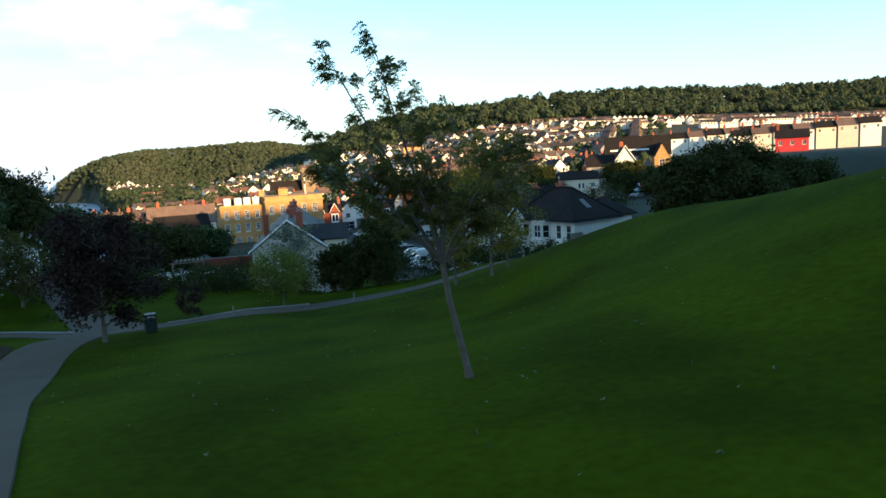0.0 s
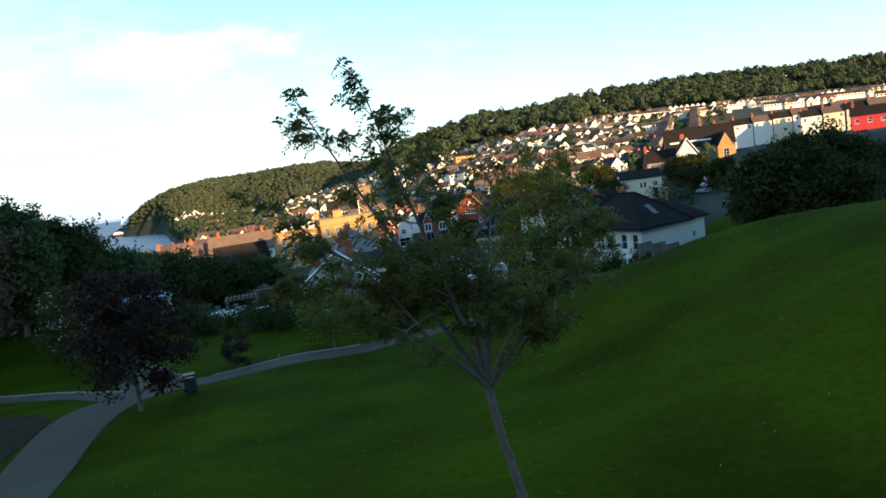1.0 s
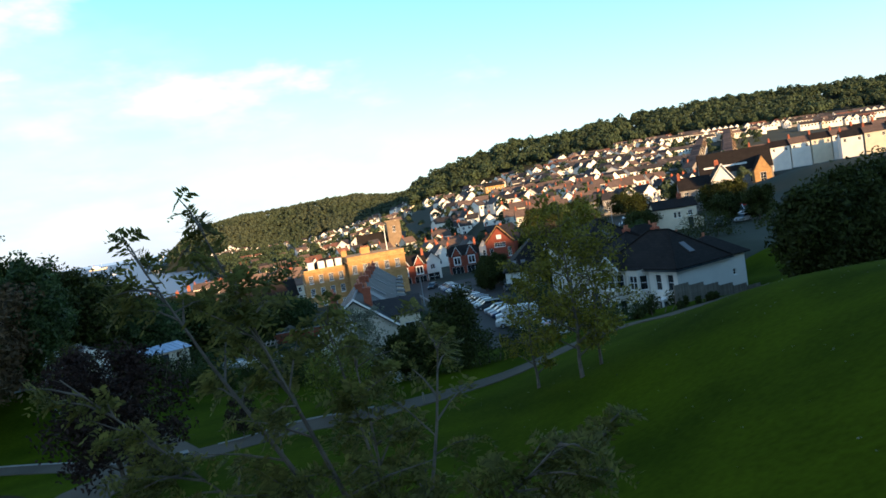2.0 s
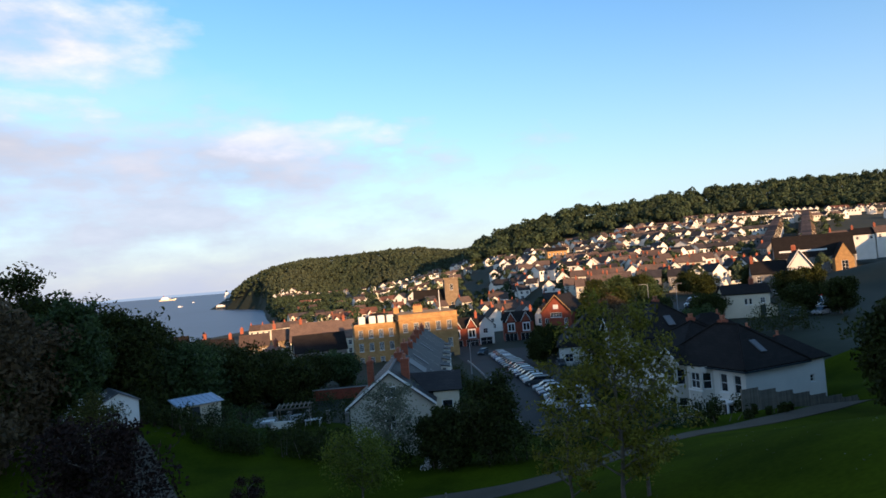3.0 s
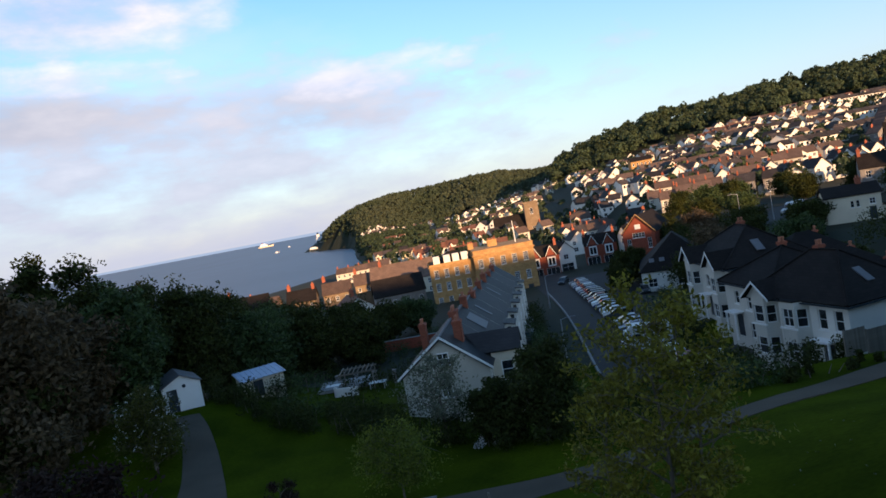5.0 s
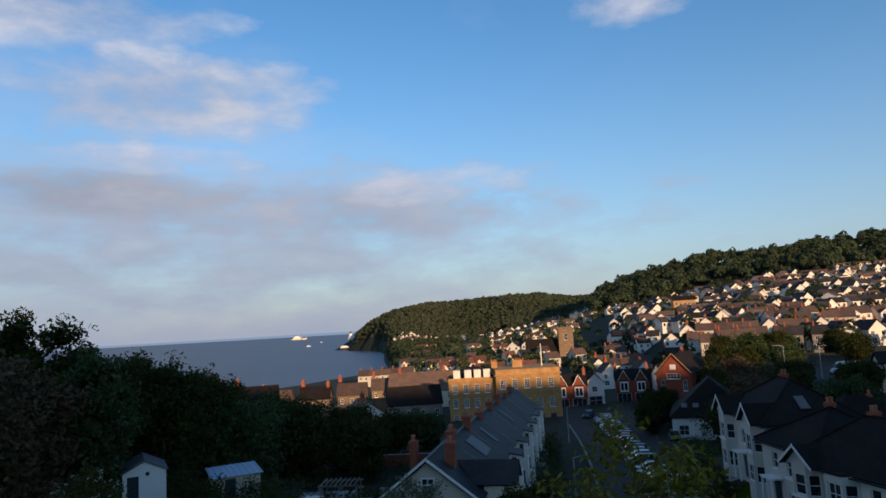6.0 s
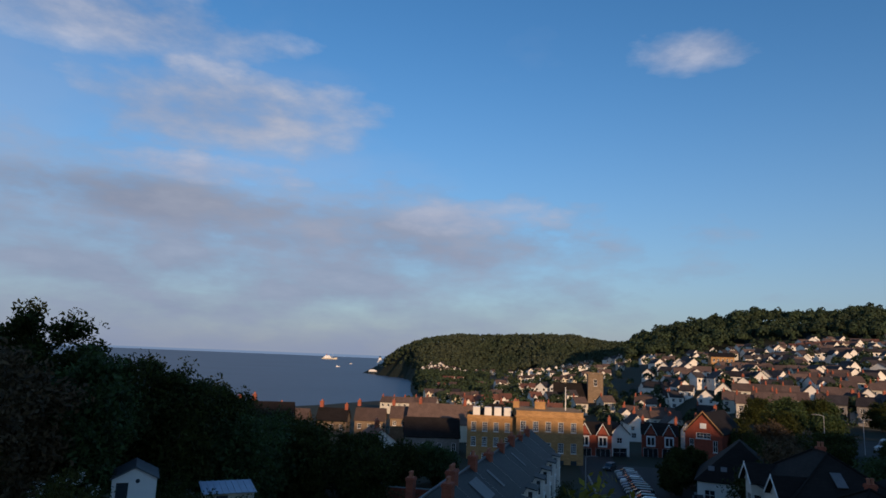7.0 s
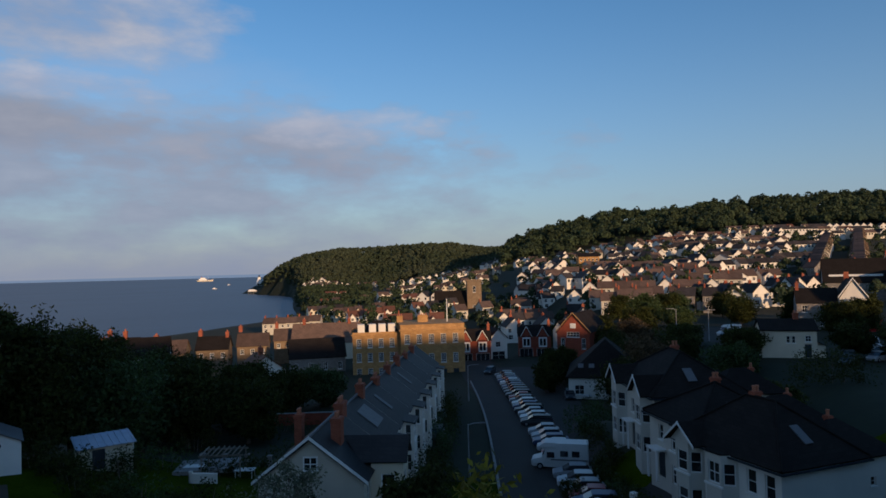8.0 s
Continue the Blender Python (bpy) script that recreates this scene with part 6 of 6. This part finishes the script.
def car(label, paint, long=4.2, high=1.48, estate=False):
    """Parked car, nose along -x."""
    base = thing("car", label, "car", group="parked cars")
    h, w = long / 2, 0.87
    part("body", hull([(-h, 0.62, 0.35, 0.62), (-h + 0.12, 0.78, 0.22, 0.74), (-h + 0.9, w, 0.2, 0.9), (-h + 1.25, w, 0.2, 0.95), (h - 0.5, w, 0.2, 0.97), (h - 0.1, 0.8, 0.24, 0.93), (h, 0.7, 0.36, 0.8)]), paint, base)
    back = h - 0.15 if estate else h - 0.45
    part("cabin", hull([(-h + 1.0, 0.76, 0.9, 0.96), (-h + 1.75, 0.69, 0.92, high - 0.07), (back - 0.35, 0.66, 0.92, high - 0.06), (back + 0.1, 0.72, 0.9, 1.0)]), GLASS, base, "dark tinted glasshouse")
    part("roof", hull([(-h + 1.66, 0.62, high - 0.09, high - 0.03), (-h + 2.1, 0.66, high - 0.07, high), (back - 0.6, 0.64, high - 0.07, high), (back - 0.25, 0.6, high - 0.1, high - 0.04)]), paint, base)
    wheels(base, [(-h + 0.78, -0.78), (-h + 0.78, 0.78), (h - 0.78, -0.78), (h - 0.78, 0.78)], 0.31)
    for y in (-0.58, 0.58):
        part("headlight", Build().box(-h + 0.0, y - 0.16, 0.56, -h + 0.14, y + 0.16, 0.70, 0.03), LAMPGLASS, base)
        part("tail_light", Build().box(h - 0.14, y - 0.12, 0.66, h + 0.0, y + 0.12, 0.86, 0.03), REDGLASS, base)
    return base


def van(label, paint, long=5.2, high=2.4, camper=False):
    """Van or motorhome, nose along -x."""
    base = thing("motorhome" if camper else "van", label, "motorhome" if camper else "van", group="parked cars")
    h, w = long / 2, 1.05 if camper else 0.95
    nose = -h + (1.2 if camper else 0.9)
    part("body", hull([(-h, 0.7, 0.4, 0.8), (-h + 0.2, w * 0.92, 0.3, 1.0), (nose, w * 0.95, 0.28, 1.25), (nose + 0.7, w, 0.28, high - (0.1 if camper else 0.25)), (nose + 1.1, w, 0.28, high), (h - 0.1, w, 0.28, high), (h, w * 0.96, 0.4, high - 0.08)]), paint, base)
    ws = Build().slab([(nose - 0.03, -0.74, 1.3), (nose + 0.5, -0.7, 2.0 if high > 2.2 else high - 0.4), (nose + 0.5, 0.7, 2.0 if high > 2.2 else high - 0.4), (nose - 0.03, 0.74, 1.3)], -0.04)
    part("windscreen", ws, GLASS, base)
    for s in (-1, 1):
        part("side_window", Build().box(nose + 0.5, s * (w + 0.0) - 0.03, 1.25, nose + 1.3, s * w + 0.03, 1.85, 0.02), GLASS, base)
        if camper:
            for x0 in (0.1, 1.3):
                part("side_window", Build().box(x0, s * w - 0.03, 1.4, x0 + 0.8, s * w + 0.03, 2.0, 0.02), GLASS, base)
            part("stripe", Build().box(nose + 0.9, s * w - 0.02, 1.0, h - 0.1, s * w + 0.015, 1.14), CARS[1], base, "grey side stripe")
    if camper:
        part("overcab", hull([(nose - 0.2, w * 0.9, 2.15, 2.5), (nose + 0.3, w, 2.05, high + 0.05), (nose + 1.4, w, 2.1, high + 0.06)]), paint, base)
    wheels(base, [(-h + 0.95, -w + 0.08), (-h + 0.95, w - 0.08), (h - 1.1, -w + 0.08), (h - 1.1, w - 0.08)], 0.34)
    for y in (-0.7, 0.7):
        part("headlight", Build().box(-h + 0.02, y - 0.14, 0.72, -h + 0.16, y + 0.14, 0.94, 0.03), LAMPGLASS, base)
        part("tail_light", Build().box(h - 0.06, y * 1.2 - 0.08, 0.7, h + 0.02, y * 1.2 + 0.08, 1.1, 0.02), REDGLASS, base)
    return base


MODELS = [car("silver hatchback parked in the car park", CARS[0], 4.0), car("dark grey hatchback parked in the car park", CARS[1], 4.3), car("black estate car parked in the car park", CARS[2], 4.5, 1.47, True), car("dark blue saloon parked in the car park", CARS[3], 4.4, 1.44), car("red hatchback parked in the car park", CARS[4], 3.9), car("white hatchback parked in the car park", CARS[5], 4.1)]
placed = set()


def park_car(k, x, y, turn):
    m = pose(x, y, gz(x, y) + 0.05, 0, 0, turn)
    if k in placed:
        copy_thing(MODELS[k], m)
    else:
        placed.add(k)
        MODELS[k].matrix_basis = m


prng = np.random.default_rng(9)
row_y = [55.6, 58.3, 61.0, 63.7, 66.4, 74.4, 77.2, 80.0, 82.8, 85.6] + [91.5 + 2.8 * k for k in range(18)]
for y in row_y:
    x = 10.7 - (y - 62) * 0.028
    park_car(int(prng.choice([0, 1, 1, 2, 3, 3, 2, 0, 5, 4, 0])), x, y, prng.normal(-6, 1.5))
for x, y, k, turn in ((17.8, 112.2, 2, 84), (20.6, 113.1, 5, 88), (-3.9, 95.8, 1, 80), (55.0, 136.8, 3, 20), (56.8, 135.0, 2, 20), (59.8, 103.5, 1, 60), (66.6, 106.6, 5, 30), (62.9, 101.6, 0, 30), (56.5, 98.5, 2, 50), (5.7, 146.1, 2, 70), (-3.7, 84.6, 2, 86), (64.9, 111.9, 0, 40), (24.9, 117.6, 4, 40)):
    park_car(k, x, y, turn)
camper = van("white motorhome parked among the cars", CARS[5], 6.0, 2.75, True)
camper.matrix_basis = pose(9.9, 70.4, gz(9.9, 70.4) + 0.05, 0, 0, -12)
v1 = van("white delivery van in the upper car park", CARS[5], 5.4, 2.4)
v1.matrix_basis = pose(55.4, 138.5, gz(55.4, 138.5), 0, 0, 25)
copy_thing(v1, pose(69.5, 114.2, gz(69.5, 114.2), 0, 0, 78))
# ---------------------------------------------------------------- garden and street things
def hut(x, y, turn):
    base = thing("garden_hut", "white boarded garden hut with dark door", "hut", pose(x, y, gz(x, y) - 0.15, 0, 0, turn) @ Matrix.Diagonal((1.15, 1.15, 1.18, 1)))
    wall = Build()
    holed(wall, (0, 0, 0), (1, 0, 0), (0, -1, 0), 3.0, 2.3, [(0.3, 0.05, 0.8, 1.9)])
    wall.face((0, 0, 2.3), (3, 0, 2.3), (1.5, 0, 3.05))
    holed(wall, (3, 0, 0), (0, 1, 0), (1, 0, 0), 4.0, 2.3, [])
    holed(wall, (3, 4, 0), (-1, 0, 0), (0, 1, 0), 3.0, 2.3, [])
    wall.face((3, 4, 2.3), (0, 4, 2.3), (1.5, 4, 3.05))
    holed(wall, (0, 4, 0), (0, -1, 0), (-1, 0, 0), 4.0, 2.3, [])
    part("wall", wall, TRIM, base)
    part("door", Build().box(0.3, 0.08, 0.05, 1.1, 0.13, 1.95).box(0.42, 0.06, 1.1, 0.98, 0.08, 1.8).box(0.42, 0.06, 0.2, 0.98, 0.08, 0.95), DARKTRIM, base)
    r = Build()
    gable_roof(r, 0, 3, 0, 4, 2.3, 0.75, "y", 0.15, 0.08)
    part("roof", r, LEAD, base)
    part("vent", Build().tube([(1.7, 0.02, 2.05), (1.7, -0.05, 2.05)], [0.15, 0.15], 12), DARKTRIM, base)


hut(-38.0, 49.0, 36)


def shed(x, y, turn):
    base = thing("shed", "low shed with ridged pale blue metal roof", "shed", pose(x, y, gz(x, y) - 0.4, 0, 0, turn))
    block(base, 0, 4.2, 0, 3.0, 2.0, CREAM, {"front": [(1.0, 0.1, 1.0, 1.7, "door")]}, low=-1.5)
    part("roof", Build().slab([(-0.25, -0.3, 2.05), (4.45, -0.3, 2.05), (4.45, 3.3, 2.5), (-0.25, 3.3, 2.5)], 0.06), METALROOF, base)
    for k in range(9):
        xx = -0.15 + k * 0.55
        part("roof_rib", Build().slab([(xx, -0.3, 2.1), (xx + 0.1, -0.3, 2.1), (xx + 0.1, 3.3, 2.55), (xx, 3.3, 2.55)], 0.05), METALROOF, base)
    part("side_panel", Build().box(4.3, 0.6, 0.6, 4.38, 3.0, 2.3, 0.02), TRIM, base, "white board leaning on the side")


shed(-32.6, 54.4, 38)
for i, (x, y, h, w, d) in enumerate(((-35.2, 53.4, 2.3, 3.0, 2.0), (-31.4, 52.7, 2.4, 3.2, 1.8), (-29.0, 54.6, 2.6, 2.8, 2.6), (-37.8, 58.0, 3.4, 3.2, 3.0), (-33.2, 61.0, 3.2, 4.5, 3.0))):
    shrub("shrub", "dark leafy shrubs round the shed", x, y, h, w, d, LEAF_DARK, 200 + i, 1200, 0.12)


def pergola(x, y, turn, label):
    base = thing("pergola", label, "pergola", pose(x, y, gz(x, y), 0, 0, turn))
    for a in (0, 3.4):
        for b in (0, 2.4):
            part("post", Build().box(a, b, 0, a + 0.1, b + 0.1, 1.9), FENCE, base)
    for b in (0, 2.4):
        part("beam", Build().box(-0.2, b, 1.9, 3.7, b + 0.1, 2.05), FENCE, base)
    for k in range(8):
        part("slat", Build().box(k * 0.47, -0.3, 2.06, k * 0.47 + 0.08, 2.8, 2.16), FENCE, base)


pergola(-23.8, 58.1, 6, "weathered timber pergola in the garden")
for i, (x, y) in enumerate(((-25.5, 60.9), (-20.2, 59.3))):
    t = thing("garden_table", "pale garden table on the patio", "table", pose(x, y, gz(x, y)))
    part("tabletop", Build().box(-0.9, -0.5, 0.68, 0.9, 0.5, 0.74, 0.02), TRIM, t)
    for a in (-0.75, 0.75):
        for b in (-0.4, 0.4):
            part("leg", Build().box(a - 0.03, b - 0.03, 0, a + 0.03, b + 0.03, 0.68), TRIM, t)
w = thing("garden_wall", "low white rendered wall by the patio", "wall", pose(-24.1, 56.2, gz(-24.1, 56.2), 0, 0, -6))
part("wall", Build().box(0, 0, -0.4, 2.6, 0.2, 0.9, 0.03).box(0, 0, -0.4, 0.35, 0.22, 1.05, 0.03), WHITE, w)
w = thing("patio", "pale paved garden patio", "patio", pose(-26.8, 59.1, gz(-26.8, 59.1) - 0.1, 0, 0, 8))
for k in range(24):
    part("slab", Build().box((k % 6) * 0.92, (k // 6) * 0.92, 0, (k % 6) * 0.92 + 0.9, (k // 6) * 0.92 + 0.9, 0.35 + 0.008 * (k % 3)), KERB, w)
for k in range(5):
    p = thing("gate_post", "dark stone garden post", "post", pose(-25.9 + 2.2 * k, 63.9, gz(-25.9 + 2.2 * k, 63.9) - 0.1))
    part("shaft", Build().box(-0.2, -0.2, 0, 0.2, 0.2, 1.5, 0.03), GREYSTONE, p)
    part("cap", Build().box(-0.26, -0.26, 1.5, 0.26, 0.26, 1.62, 0.03), GREYSTONE, p)
w = thing("garden_wall", "low weathered brick wall across the gardens", "wall", pose(-28.6, 94.4, gz(-28.6, 94.4), 0, 0, 4))
part("wall", Build().box(0, 0, -0.5, 16, 0.3, 1.7), BRICK, w)
part("coping", Build().box(-0.05, -0.05, 1.7, 16.05, 0.35, 1.8), KERB, w)


def litter_bin(x, y):
    base = thing("litter_bin", "dark green litter bin beside the path", "bin", pose(x, y, gz(x, y), 0, 0, 20))
    part("body", Build().box(-0.3, -0.3, 0.04, 0.3, 0.3, 0.86, 0.05), BINGREEN, base)
    part("hood", Build().box(-0.32, -0.32, 1.0, 0.32, 0.32, 1.1, 0.04).box(-0.3, -0.3, 0.86, -0.24, -0.24, 1.0).box(0.24, -0.3, 0.86, 0.3, -0.24, 1.0).box(-0.3, 0.24, 0.86, -0.24, 0.3, 1.0).box(0.24, 0.24, 0.86, 0.3, 0.3, 1.0), BINGREEN, base)
    part("liner", Build().can(0, 0, 0.5, 0.9, 0.2), DARKTRIM, base)


litter_bin(-18.75, 15.9)
for x, y in ((-14.7, 21.6), (-6.5, 23.2)):
    p = thing("post", "short wooden marker post at the path edge", "post", pose(x, y, gz(x, y) - 0.1))
    part("shaft", Build().box(-0.05, -0.05, 0, 0.05, 0.05, 0.85, 0.01), FENCE, p)


def street_lamp(x, y, high, arm, turn):
    base = thing("street_lamp", "grey steel street lamp with a short arm", "street lamp", pose(x, y, gz(x, y), 0, 0, turn))
    part("column", Build().tube([(0, 0, 0), (0, 0, 1.2), (0, 0, 1.25), (0, 0, high)], [0.11, 0.11, 0.08, 0.055], 8), STEEL, base)
    part("arm", Build().tube([(0, 0, high - 0.05), (arm * 0.5, 0, high + 0.12), (arm, 0, high + 0.14)], [0.045, 0.04, 0.04], 6), STEEL, base)
    part("lantern", Build().box(arm - 0.1, -0.13, high + 0.06, arm + 0.55, 0.13, high + 0.2, 0.04), LEAD, base)


for x, y, high, arm, turn in ((42.8, 133, 7.6, 1.4, 175), (0.2, 66.4, 5.6, 1.2, 0), (0.6, 112, 6.0, 1.3, 0), (48.7, 131.6, 6.0, 0.8, 0)):
    street_lamp(x, y, high, arm, turn)


def fence(x0, y0, x1, y1, high):
    """Close-boarded fence: posts, rails and boards."""
    length = math.hypot(x1 - x0, y1 - y0)
    turn = math.degrees(math.atan2(y1 - y0, x1 - x0))
    base = thing("fence", "weathered brown close boarded garden fence", "fence", pose(x0, y0, 0, 0, 0, turn))
    back = base.matrix_basis.copy()
    n = int(length / 1.8)
    board = Build().box(0, -0.012, 0, 0.14, 0.012, high).mesh("board")
    for k in range(n + 1):
        p = back @ Vector((k * 1.8, 0, 0))
        z = gz(p.x, p.y)
        part("post", Build().box(k * 1.8 - 0.05, -0.05, z - 0.3, k * 1.8 + 0.05, 0.05, z + high + 0.1), FENCE, base)
        if k < n:
            part("rail", Build().box(k * 1.8 + 0.05, 0.02, z + 0.4, k * 1.8 + 1.75, 0.07, z + 0.5), FENCE, base)
            for j in range(11):
                part("board", board, FENCE, base, at=pose(k * 1.8 + 0.07 + j * 0.152, 0, z + 0.05 + 0.01 * math.sin(j * 2.1 + k)))


fence(17.6, 38.4, 29.6, 42.4, 1.8)
g = thing("garden_wall", "white rendered garden wall with gate piers", "wall", pose(9.4, 48.8, gz(10.5, 49.5), 0, 0, 30))
part("wall", Build().box(0.5, 0, -0.5, 3.6, 0.22, 1.1), WHITE, g)
part("pier", Build().box(0, -0.1, -0.5, 0.5, 0.36, 1.8, 0.03), WHITE, g)
part("pier", Build().box(3.6, -0.1, -0.5, 4.1, 0.36, 1.6, 0.03), WHITE, g)
# ---------------------------------------------------------------- fallen leaves and daisies on the lawn
lrng = np.random.default_rng(31)
specks = Build()
for _ in range(420):
    x, y = lrng.uniform(-18, 16), lrng.uniform(-21, 22)
    leaves(specks, (x, y, gz(x, y) + 0.03), 2, 0.03, 0.035, lrng, 0.2)
tagged(part("fallen_leaves", specks, LEAF_PALE), "pale fallen leaves scattered over the mown grass", "leaves", kind="stuff")
